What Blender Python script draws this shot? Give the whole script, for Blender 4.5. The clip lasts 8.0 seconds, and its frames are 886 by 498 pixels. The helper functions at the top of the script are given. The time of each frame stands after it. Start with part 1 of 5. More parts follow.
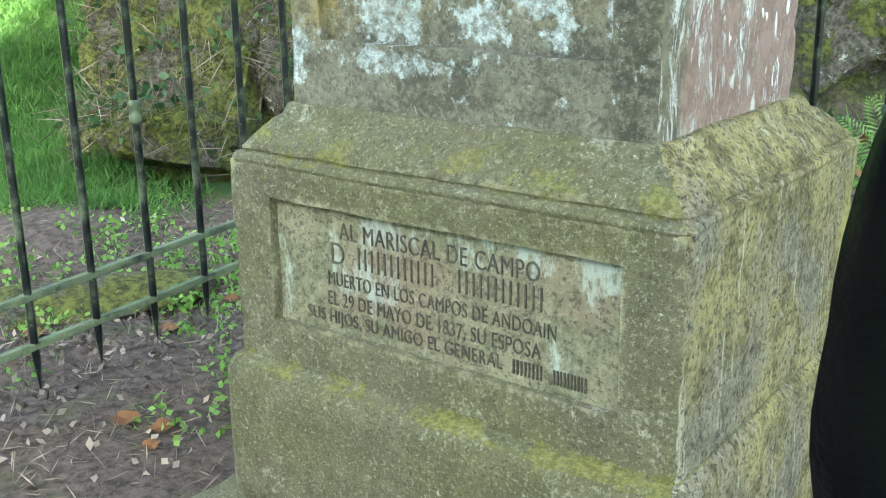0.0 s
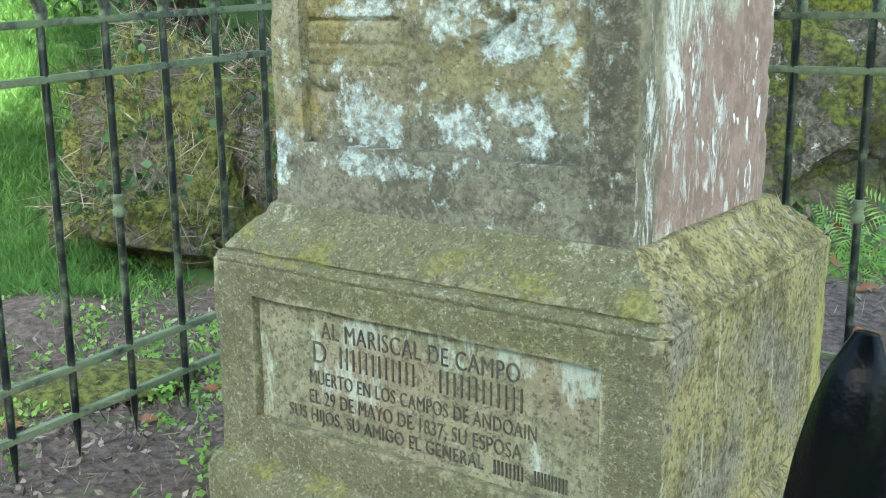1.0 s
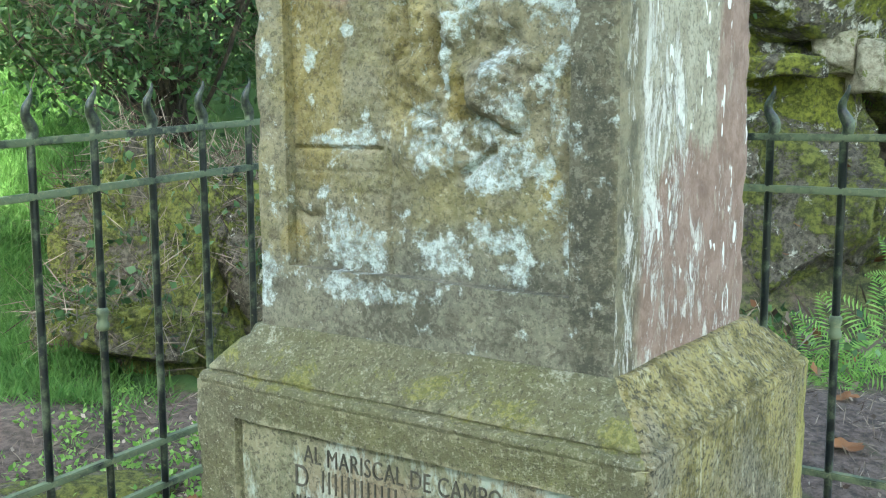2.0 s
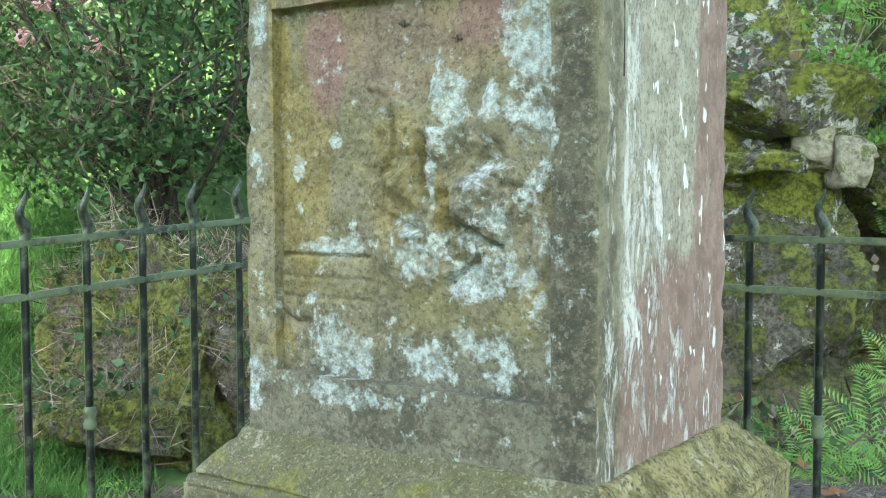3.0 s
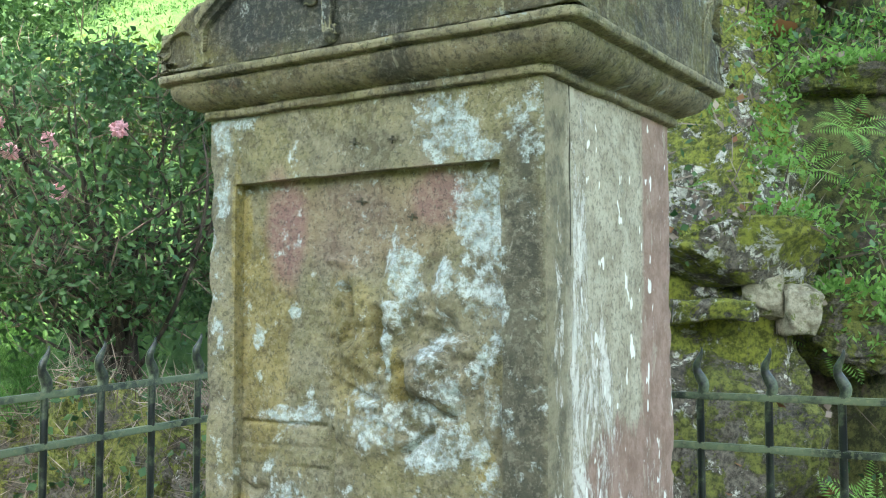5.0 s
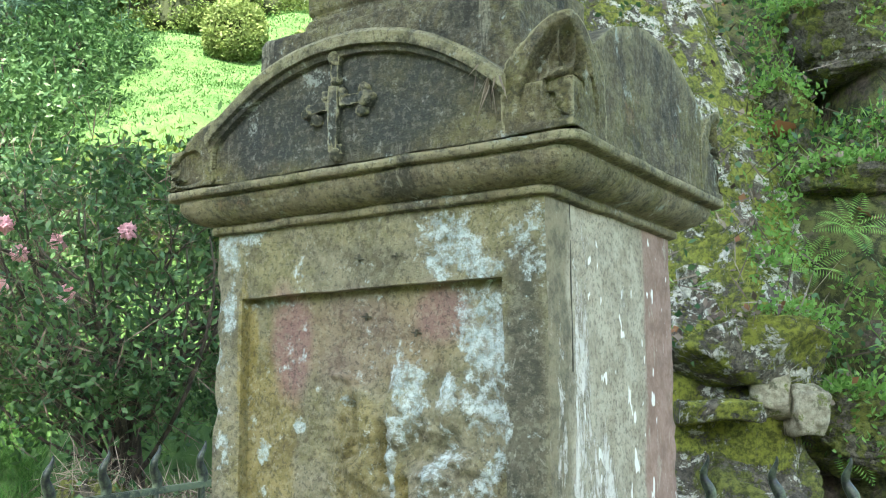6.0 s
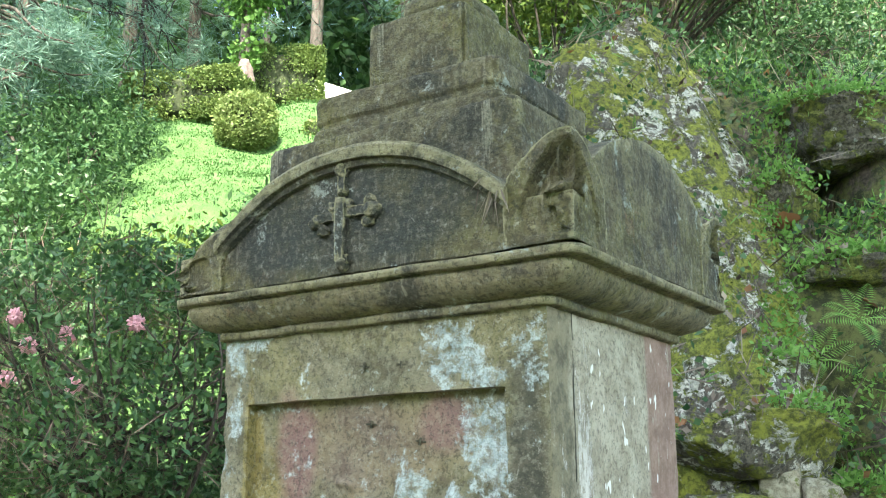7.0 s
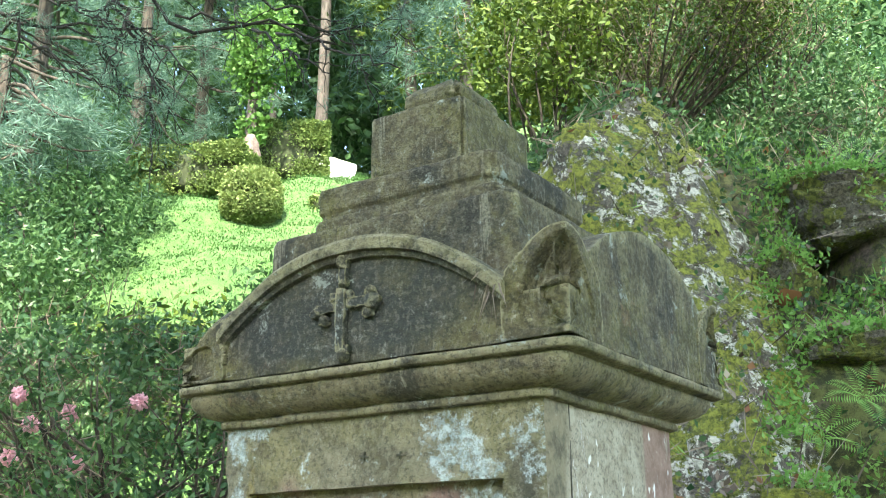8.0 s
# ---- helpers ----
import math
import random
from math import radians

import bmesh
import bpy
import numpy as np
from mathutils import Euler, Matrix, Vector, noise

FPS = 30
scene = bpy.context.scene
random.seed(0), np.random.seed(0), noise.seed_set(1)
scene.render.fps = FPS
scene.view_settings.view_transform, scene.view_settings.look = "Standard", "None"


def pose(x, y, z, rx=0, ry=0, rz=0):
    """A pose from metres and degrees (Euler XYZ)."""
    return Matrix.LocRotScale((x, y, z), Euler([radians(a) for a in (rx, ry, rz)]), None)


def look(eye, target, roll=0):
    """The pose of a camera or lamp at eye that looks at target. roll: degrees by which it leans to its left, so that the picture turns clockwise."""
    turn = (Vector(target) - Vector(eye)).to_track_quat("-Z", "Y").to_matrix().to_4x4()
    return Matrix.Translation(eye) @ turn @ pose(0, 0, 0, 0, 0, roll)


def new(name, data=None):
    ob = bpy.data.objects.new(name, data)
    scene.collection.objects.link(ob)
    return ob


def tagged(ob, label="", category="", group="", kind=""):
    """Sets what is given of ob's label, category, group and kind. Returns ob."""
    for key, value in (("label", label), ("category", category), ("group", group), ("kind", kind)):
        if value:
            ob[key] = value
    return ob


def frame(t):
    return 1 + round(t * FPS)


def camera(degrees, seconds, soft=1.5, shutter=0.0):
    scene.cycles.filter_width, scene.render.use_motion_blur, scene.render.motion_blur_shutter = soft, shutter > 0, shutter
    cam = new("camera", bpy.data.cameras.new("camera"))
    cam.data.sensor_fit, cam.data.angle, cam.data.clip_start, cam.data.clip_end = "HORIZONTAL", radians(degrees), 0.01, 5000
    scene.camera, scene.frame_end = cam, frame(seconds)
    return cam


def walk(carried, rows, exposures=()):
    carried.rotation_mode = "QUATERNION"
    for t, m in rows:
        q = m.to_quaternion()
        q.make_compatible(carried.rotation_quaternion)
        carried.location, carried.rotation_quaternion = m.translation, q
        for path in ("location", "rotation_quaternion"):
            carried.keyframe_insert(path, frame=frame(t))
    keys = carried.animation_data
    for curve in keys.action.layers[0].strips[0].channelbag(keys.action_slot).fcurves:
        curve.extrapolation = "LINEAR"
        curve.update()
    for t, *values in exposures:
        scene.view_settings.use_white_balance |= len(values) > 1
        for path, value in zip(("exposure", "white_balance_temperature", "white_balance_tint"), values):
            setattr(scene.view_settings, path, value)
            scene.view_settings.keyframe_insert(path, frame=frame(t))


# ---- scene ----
cam = camera(45.6, 8.0, soft=1.1)
PATH = [
    (0, (1.034, -1.683, 1.165), (-0.123, -0.161, 0.575), -0.8),
    (0.5, (1.037, -1.688, 1.181), (-0.118, -0.145, 0.648), -0.6),
    (1, (1.042, -1.693, 1.209), (-0.107, -0.118, 0.76), -0.6),
    (1.5, (1.044, -1.695, 1.234), (-0.106, -0.103, 0.855), -0.8),
    (2, (1.052, -1.706, 1.266), (-0.088, -0.086, 0.992), -0.3),
    (3.5, (1.094, -1.747, 1.33), (-0.026, -0.091, 1.276), -0.3),
    (4, (1.109, -1.762, 1.349), (0.015, -0.088, 1.362), -0.2),
    (5.5, (1.133, -1.787, 1.397), (0.065, -0.109, 1.606), -0.1),
    (6, (1.144, -1.8, 1.419), (0.074, -0.138, 1.726), -0.3),
    (6.5, (1.157, -1.816, 1.44), (0.096, -0.167, 1.834), -0.0),
    (7, (1.172, -1.828, 1.458), (0.106, -0.2, 1.92), -0.3),
    (7.5, (1.187, -1.839, 1.473), (0.121, -0.231, 1.998), -0.3),
    (8, (1.204, -1.858, 1.485), (0.151, -0.264, 2.077), -0.3),
]
walk(cam, [(t, look(eye, target, roll)) for t, eye, target, roll in PATH], [(0.0, 3.24, 6750, -6), (1.5, 3.15, 6750, -6), (3.5, 3.05, 6750, -5), (8.0, 2.93, 6750, 0)])

# ---- light ----
SUN_EL, SUN_AZ = 52.0, 298.0     # azimuth of the sun, degrees counter-clockwise from +x
world = bpy.data.worlds.new("world")
scene.world = world
world.use_nodes = True
wn = world.node_tree
sky = wn.nodes.new("ShaderNodeTexSky")
sky.sky_type = "NISHITA"
sky.sun_disc = False
sky.sun_elevation = radians(SUN_EL)
sky.sun_rotation = radians(90 - SUN_AZ)
sky.dust_density = 2.5
wn.nodes["Background"].inputs["Strength"].default_value = 0.15
wn.links.new(sky.outputs[0], wn.nodes["Background"].inputs[0])
sun = new("sun", bpy.data.lights.new("sun", "SUN"))
sun.data.energy, sun.data.angle, sun.data.color = 3.0, radians(0.6), (1.0, 0.95, 0.84)
SUN_DIR = Vector((math.cos(radians(SUN_EL)) * math.cos(radians(SUN_AZ)), math.cos(radians(SUN_EL)) * math.sin(radians(SUN_AZ)), math.sin(radians(SUN_EL))))
sun.matrix_world = look(SUN_DIR * 30, (0, 0, 0))

# ---- materials ----


class Mat:
    """A small node-tree writer."""

    def __init__(self, name, rough=0.85):
        self.m = bpy.data.materials.new(name)
        self.m.use_nodes = True
        self.t = self.m.node_tree
        self.b = self.t.nodes["Principled BSDF"]
        self.b.inputs["Roughness"].default_value = rough
        self.co = self.t.nodes.new("ShaderNodeTexCoord").outputs["Object"]

    def put(self, sock, v):
        if isinstance(v, bpy.types.NodeSocket):
            self.t.links.new(v, sock)
        elif isinstance(v, tuple) and len(v) == 3 and sock.type == "RGBA":
            sock.default_value = (*v, 1)
        else:
            sock.default_value = v

    def noise(self, scale, detail=5.0, rough=0.6, stretch=None, warp=0.0, at=None):
        co = at or self.co
        if stretch:
            n = self.t.nodes.new("ShaderNodeMapping")
            n.inputs["Scale"].default_value = stretch
            self.put(n.inputs[0], co)
            co = n.outputs[0]
        n = self.t.nodes.new("ShaderNodeTexNoise")
        n.inputs["Scale"].default_value, n.inputs["Detail"].default_value = scale, detail
        n.inputs["Roughness"].default_value, n.inputs["Distortion"].default_value = rough, warp
        self.put(n.inputs["Vector"], co)
        return n.outputs["Fac"]

    def voronoi(self, scale, feature="F1"):
        n = self.t.nodes.new("ShaderNodeTexVoronoi")
        n.feature = feature
        n.inputs["Scale"].default_value = scale
        self.put(n.inputs["Vector"], self.co)
        return n.outputs["Distance"]

    def ramp(self, v, a, b, lo=0.0, hi=1.0):
        n = self.t.nodes.new("ShaderNodeMapRange")
        n.interpolation_type = "SMOOTHSTEP"
        for i, x in enumerate((v, a, b, lo, hi)):
            self.put(n.inputs[i], x)
        return n.outputs[0]

    def math(self, op, a, b=0.0):
        n = self.t.nodes.new("ShaderNodeMath")
        n.operation = op
        self.put(n.inputs[0], a)
        self.put(n.inputs[1], b)
        return n.outputs[0]

    def mix(self, f, a, b):
        n = self.t.nodes.new("ShaderNodeMix")
        n.data_type = "RGBA"
        self.put(n.inputs[0], f)
        self.put(n.inputs[6], a)
        self.put(n.inputs[7], b)
        return n.outputs[2]

    def near(self, c, r, soft=1.0):
        """1 inside an ellipsoid of half-axes r round c, falling off to 0."""
        n = self.t.nodes.new("ShaderNodeMapping")
        n.vector_type = "TEXTURE"
        n.inputs["Location"].default_value, n.inputs["Scale"].default_value = c, r
        self.put(n.inputs[0], self.co)
        k = self.t.nodes.new("ShaderNodeVectorMath")
        k.operation = "LENGTH"
        self.put(k.inputs[0], n.outputs[0])
        return self.ramp(k.outputs["Value"], 1.0 + 0.5 * soft, 1.0 - 0.5 * soft)

    def axis(self, i):
        n = self.t.nodes.new("ShaderNodeSeparateXYZ")
        self.put(n.inputs[0], self.co)
        return n.outputs[i]

    def island(self):
        return self.t.nodes.new("ShaderNodeNewGeometry").outputs["Random Per Island"]

    def done(self, colour, height=None, strength=0.6, depth=0.01, rough=None):
        self.put(self.b.inputs["Base Color"], colour)
        if rough is not None:
            self.put(self.b.inputs["Roughness"], rough)
        if height is not None:
            n = self.t.nodes.new("ShaderNodeBump")
            n.inputs["Strength"].default_value, n.inputs["Distance"].default_value = strength, depth
            self.put(n.inputs["Height"], height)
            self.put(self.b.inputs["Normal"], n.outputs[0])
        return self.m


def grain(k, c, dark=0.55, pale=0.6):
    """Fine speckle over a stone colour: dark pits, pale grains and crusts."""
    c = k.mix(k.ramp(k.noise(85, 4, 0.75), 0.50, 0.60, 0, pale * 0.6), c, (0.40, 0.38, 0.28))
    c = k.mix(k.ramp(k.noise(95, 5, 0.82, None, 0.3), 0.51, 0.59, 0, dark * 1.7), c, (0.026, 0.025, 0.016))
    return k.mix(k.ramp(k.noise(30, 9, 0.82, None, 0.5), 0.585, 0.635, 0, pale), c, (0.52, 0.51, 0.43))


def stone_base():
    k = Mat("algae_stone", 0.9)
    big, mid, fine = k.noise(3.0, 5, 0.6), k.noise(30, 10, 0.8), k.noise(140, 4, 0.75)
    c = k.mix(k.ramp(mid, 0.36, 0.64), (0.102, 0.098, 0.052), (0.158, 0.149, 0.086))
    c = k.mix(k.ramp(big, 0.40, 0.62, 0, 0.6), c, k.mix(k.ramp(mid, 0.38, 0.62), (0.100, 0.102, 0.038), (0.145, 0.145, 0.054)))
    c = k.mix(k.ramp(k.noise(5, 9, 0.75), 0.52, 0.68, 0, 0.35), c, (0.062, 0.058, 0.038))
    # runs of damp below the weathering
    c = k.mix(k.ramp(k.noise(13, 8, 0.75, (1, 1, 0.16)), 0.54, 0.66, 0, 0.32), c, (0.075, 0.080, 0.036))
    c = k.mix(k.ramp(fine, 0.53, 0.63, 0, 0.55), c, (0.36, 0.35, 0.24))
    c = k.mix(k.ramp(k.noise(120, 5, 0.82, None, 0.3), 0.53, 0.60, 0, 0.75), c, (0.040, 0.038, 0.022))
    c = k.mix(k.ramp(k.noise(44, 9, 0.8, None, 0.5), 0.615, 0.65, 0, 0.75), c, (0.50, 0.50, 0.40))
    geo = k.t.nodes.new("ShaderNodeNewGeometry")
    worn = k.ramp(k.math("ADD", geo.outputs["Pointiness"], k.math("MULTIPLY", k.math("SUBTRACT", k.noise(24, 6, 0.75), 0.5), 0.22)), 0.545, 0.60, 0, 0.8)
    c = k.mix(worn, c, (0.36, 0.345, 0.22))
    crust = k.math("ADD", k.noise(9, 9, 0.75, None, 0.3), k.math("MULTIPLY", k.math("SUBTRACT", k.noise(90, 5, 0.8), 0.5), 0.4))
    c = k.mix(k.ramp(crust, 0.585, 0.68, 0, 0.65), c, (0.42, 0.42, 0.33))
    z = k.axis(2)
    ledge = k.math("MAXIMUM", k.math("MULTIPLY", k.ramp(z, 0.340, 0.352), k.ramp(z, 0.378, 0.366)), k.math("MULTIPLY", k.ramp(z, 0.748, 0.768), k.ramp(z, 0.85, 0.80, 0, 0.75)))
    m = k.ramp(k.math("ADD", k.noise(7.5, 10, 0.8, None, 0.4), k.math("MULTIPLY", ledge, 0.13)), 0.605, 0.67, 0, 0.75)
    c = k.mix(m, c, k.mix(k.ramp(k.noise(80, 4, 0.8), 0.42, 0.58), (0.115, 0.118, 0.02), (0.25, 0.24, 0.06)))
    return k.done(c, k.math("ADD", k.math("MULTIPLY", mid, 1.0), fine), 1.0, 0.006)


def stone_side_base():
    k = Mat("streaked_yellow_stone", 0.9)
    big, mid = k.noise(4, 5, 0.65), k.noise(16, 10, 0.78)
    s = k.noise(22, 8, 0.78, (1.2, 1.2, 0.13))
    c = k.mix(k.ramp(mid, 0.42, 0.58), (0.125, 0.102, 0.030), (0.325, 0.268, 0.100))
    c = k.mix(k.ramp(big, 0.46, 0.60, 0, 0.75), c, k.mix(k.ramp(mid, 0.42, 0.58), (0.09, 0.08, 0.058), (0.20, 0.175, 0.135)))
    c = k.mix(k.ramp(s, 0.56, 0.64, 0, 0.8), c, (0.48, 0.44, 0.30))
    c = grain(k, c, 0.5, 0.5)
    c = k.mix(k.math("MULTIPLY", k.near((0.47, 0.36, 0.55), (0.06, 0.035, 0.5)), k.ramp(s, 0.44, 0.60, 0, 0.75)), c, (0.34, 0.30, 0.07))
    return k.done(c, k.math("ADD", mid, s), 1.0, 0.008)


# lichen, red stain and ochre on the front of the die: x, z and the half-axes of each patch
PALE_LARGE = ((0.23, 1.57, 0.055, 0.075), (0.24, 1.44, 0.042, 0.090), (0.08, 1.45, 0.030, 0.066), (0.05, 1.34, 0.014, 0.045), (0.01, 1.205, 0.062, 0.058), (-0.18, 1.205, 0.066, 0.016), (-0.31, 1.755, 0.055, 0.038),
              (0.18, 1.71, 0.062, 0.050), (0.24, 1.66, 0.055, 0.015), (-0.24, 1.628, 0.052, 0.009), (-0.18, 1.05, 0.055, 0.055))
PALE_SMALL = ((-0.12, 1.01, 0.040, 0.042), (0.17, 1.16, 0.090, 0.034), (0.04, 1.02, 0.055, 0.034), (0.25, 1.34, 0.030, 0.042), (0.17, 1.45, 0.016, 0.031), (-0.355, 0.95, 0.018, 0.06), (-0.36, 1.54, 0.016, 0.022), (-0.06, 1.44, 0.018, 0.016),
              (-0.26, 1.34, 0.012, 0.022), (-0.26, 1.27, 0.019, 0.015), (-0.17, 1.40, 0.014, 0.013), (0.17, 1.02, 0.042, 0.036), (-0.08, 1.21, 0.016, 0.012), (0.26, 1.12, 0.016, 0.03), (-0.12, 0.94, 0.13, 0.02), (-0.33, 1.62, 0.014, 0.05))
REDS = ((-0.19, 1.55, 0.040, 0.085, 0.85), (0.15, 1.59, 0.045, 0.042, 0.75), (-0.01, 1.55, 0.16, 0.07, 0.35))
OCHRES = ((-0.24, 1.34, 0.05, 0.16, 0.7), (-0.03, 1.34, 0.05, 0.10, 0.6), (0.07, 1.28, 0.014, 0.036, 0.9), (0.25, 1.13, 0.014, 0.03, 0.8), (-0.292, 1.55, 0.012, 0.10, 0.9), (-0.29, 1.0, 0.02, 0.04, 0.8))


def stone_die():
    k = Mat("lichen_stone", 0.9)
    mid, fine = k.noise(12, 10, 0.78), k.noise(120, 4, 0.75)
    c = k.mix(k.ramp(mid, 0.38, 0.62), (0.108, 0.098, 0.058), (0.225, 0.202, 0.128))
    c = k.mix(k.ramp(k.noise(3.2, 6, 0.7), 0.47, 0.60, 0, 0.6), c, k.mix(k.ramp(mid, 0.4, 0.6), (0.130, 0.118, 0.042), (0.235, 0.210, 0.085)))
    ragged = k.math("MULTIPLY", k.math("SUBTRACT", k.noise(14, 8, 0.75), 0.5), 1.6)
    for x, z, rx, rz, a in OCHRES:
        c = k.mix(k.ramp(k.math("ADD", k.near((x, -0.28, z), (rx * 1.3, 0.3, rz * 1.3), 1.4), ragged), 0.25, 0.75, 0, a), c, k.mix(k.ramp(mid, 0.4, 0.6), (0.150, 0.118, 0.030), (0.265, 0.215, 0.075)))
    for x, z, rx, rz, a in REDS:
        c = k.mix(k.ramp(k.math("ADD", k.near((x, -0.28, z), (rx * 1.2, 0.3, rz * 1.2), 1.5), k.math("MULTIPLY", ragged, 0.5)), 0.15, 0.8, 0, a), c, k.mix(mid, (0.17, 0.088, 0.082), (0.25, 0.150, 0.130)))
    # grey foot and lower panel, darker right-hand margin
    grey_tone = k.mix(k.ramp(mid, 0.40, 0.60), (0.062, 0.062, 0.046), (0.145, 0.142, 0.108))
    c = k.mix(k.ramp(k.math("ADD", k.near((0.05, -0.28, 0.89), (0.6, 0.3, 0.12), 1.3), k.math("MULTIPLY", ragged, 0.6)), 0.2, 0.7, 0, 0.8), c, grey_tone)
    c = k.mix(k.ramp(k.math("ADD", k.near((0.12, -0.28, 1.0), (0.22, 0.3, 0.08), 1.3), k.math("MULTIPLY", ragged, 0.8)), 0.3, 0.8, 0, 0.6), c, grey_tone)
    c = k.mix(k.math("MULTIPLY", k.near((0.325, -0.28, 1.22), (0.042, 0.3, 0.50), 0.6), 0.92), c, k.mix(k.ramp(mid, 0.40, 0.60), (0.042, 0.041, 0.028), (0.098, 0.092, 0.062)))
    c = k.mix(k.ramp(k.math("ADD", k.near((0.17, -0.28, 1.29), (0.075, 0.3, 0.06), 1.0), ragged), 0.3, 0.7, 0, 0.65), c, k.mix(k.ramp(mid, 0.4, 0.6), (0.075, 0.066, 0.045), (0.18, 0.155, 0.105)))
    c = grain(k, c, 0.32, 0.35)
    # pale blue-white lichen, in ragged patches with holes, and stray dots
    zone = k.near((0.23, -0.28, 1.50), (0.04, 0.3, 0.10), 0.9)
    for x, z, rx, rz in PALE_LARGE + PALE_SMALL:
        zone = k.math("MAXIMUM", zone, k.near((x, -0.28, z), (rx * 1.15, 0.3, rz * 1.15), 1.3))
    for x, z, rx, rz in ((0.10, 1.03, 0.20, 0.060), (-0.17, 1.03, 0.12, 0.07), (0.20, 1.25, 0.10, 0.13), (0.335, 1.70, 0.045, 0.10), (-0.34, 1.45, 0.02, 0.25)):
        zone = k.math("MAXIMUM", zone, k.math("MULTIPLY", k.near((x, -0.28, z), (rx, 0.3, rz), 1.2), 0.55))
    rag = k.math("ADD", k.noise(17, 7, 0.68, None, 0.2), k.math("MULTIPLY", k.math("SUBTRACT", k.noise(75, 5, 0.75), 0.5), 0.38))
    m = k.ramp(k.math("ADD", rag, k.math("MULTIPLY", zone, 0.195)), 0.590, 0.690)
    tone = k.mix(k.ramp(k.noise(34, 6, 0.8), 0.40, 0.60), (0.255, 0.310, 0.300), (0.50, 0.565, 0.555))
    c = k.mix(k.math("MULTIPLY", m, k.ramp(k.noise(70, 6, 0.82), 0.41, 0.57, 0.18, 0.95)), c, tone)
    return k.done(c, k.math("ADD", k.math("MULTIPLY", mid, 1.0), k.math("ADD", k.math("MULTIPLY", fine, 0.6), k.math("MULTIPLY", m, 0.3))), 0.8, 0.006)


def stone_die_side():
    k = Mat("rendered_side", 0.85)
    mid = k.noise(17, 10, 0.78)
    s = k.noise(22, 13, 0.84, (1.3, 1.3, 0.36), 0.6)
    y = k.axis(1)
    c = k.mix(k.ramp(mid, 0.40, 0.60), (0.255, 0.220, 0.155), (0.41, 0.365, 0.275))
    c = grain(k, c, 0.3, 0.3)
    red = k.mix(k.ramp(mid, 0.38, 0.62), (0.175, 0.098, 0.072), (0.28, 0.175, 0.138))
    wob = k.math("MULTIPLY", k.noise(3.0, 7, 0.7, (1, 1, 0.3)), 0.16)
    pink = k.ramp(k.math("ADD", y, wob), 0.175, 0.195)
    low = k.ramp(k.math("ADD", k.near((0.37, 0.06, 0.96), (0.2, 0.30, 0.24), 1.0), k.math("MULTIPLY", k.math("SUBTRACT", k.noise(11, 9, 0.75, (1, 1, 0.3)), 0.5), 2.0)), 0.35, 0.6)
    c = k.mix(k.math("MULTIPLY", k.math("MAXIMUM", pink, low), 0.88), c, red)
    # brown, mossy arris next to the front
    arris = k.ramp(k.math("ADD", y, k.math("MULTIPLY", k.noise(9, 9, 0.75, (1, 1, 0.35)), 0.10)), -0.135, -0.175)
    c = k.mix(k.math("MULTIPLY", arris, 0.85), c, k.mix(k.ramp(mid, 0.4, 0.6), (0.070, 0.062, 0.034), (0.195, 0.168, 0.100)))
    edge = k.math("MAXIMUM", k.near((0.37, -0.165, 1.25), (0.2, 0.035, 0.55), 0.9), k.math("MULTIPLY", k.near((0.37, -0.08, 1.18), (0.2, 0.07, 0.22), 1.0), 1.0))
    edge = k.math("MAXIMUM", edge, k.math("MULTIPLY", k.near((0.37, 0.0, 0.95), (0.2, 0.3, 0.2), 0.9), 0.7))
    edge = k.math("MAXIMUM", edge, k.math("MULTIPLY", k.near((0.37, -0.245, 1.1), (0.2, 0.02, 0.5), 0.9), 0.75))
    st = k.ramp(k.math("ADD", s, k.math("MULTIPLY", edge, 0.115)), 0.600, 0.640)
    c = k.mix(k.math("MULTIPLY", st, k.ramp(k.noise(60, 5, 0.8), 0.38, 0.52, 0.25, 0.95)), c, (0.62, 0.59, 0.53))
    c = k.mix(k.ramp(k.noise(34, 9, 0.8, (1, 1, 0.3)), 0.57, 0.62, 0, 0.5), c, (0.42, 0.385, 0.30))
    # small round white drips
    sp = k.math("MULTIPLY", k.ramp(k.noise(30, 2, 0.5, (1.3, 1.3, 0.55)), 0.675, 0.69), k.ramp(y, -0.22, -0.15))
    c = k.mix(sp, c, (0.72, 0.71, 0.65))
    return k.done(c, k.math("ADD", mid, k.math("MULTIPLY", st, 0.4)), 0.7, 0.006)


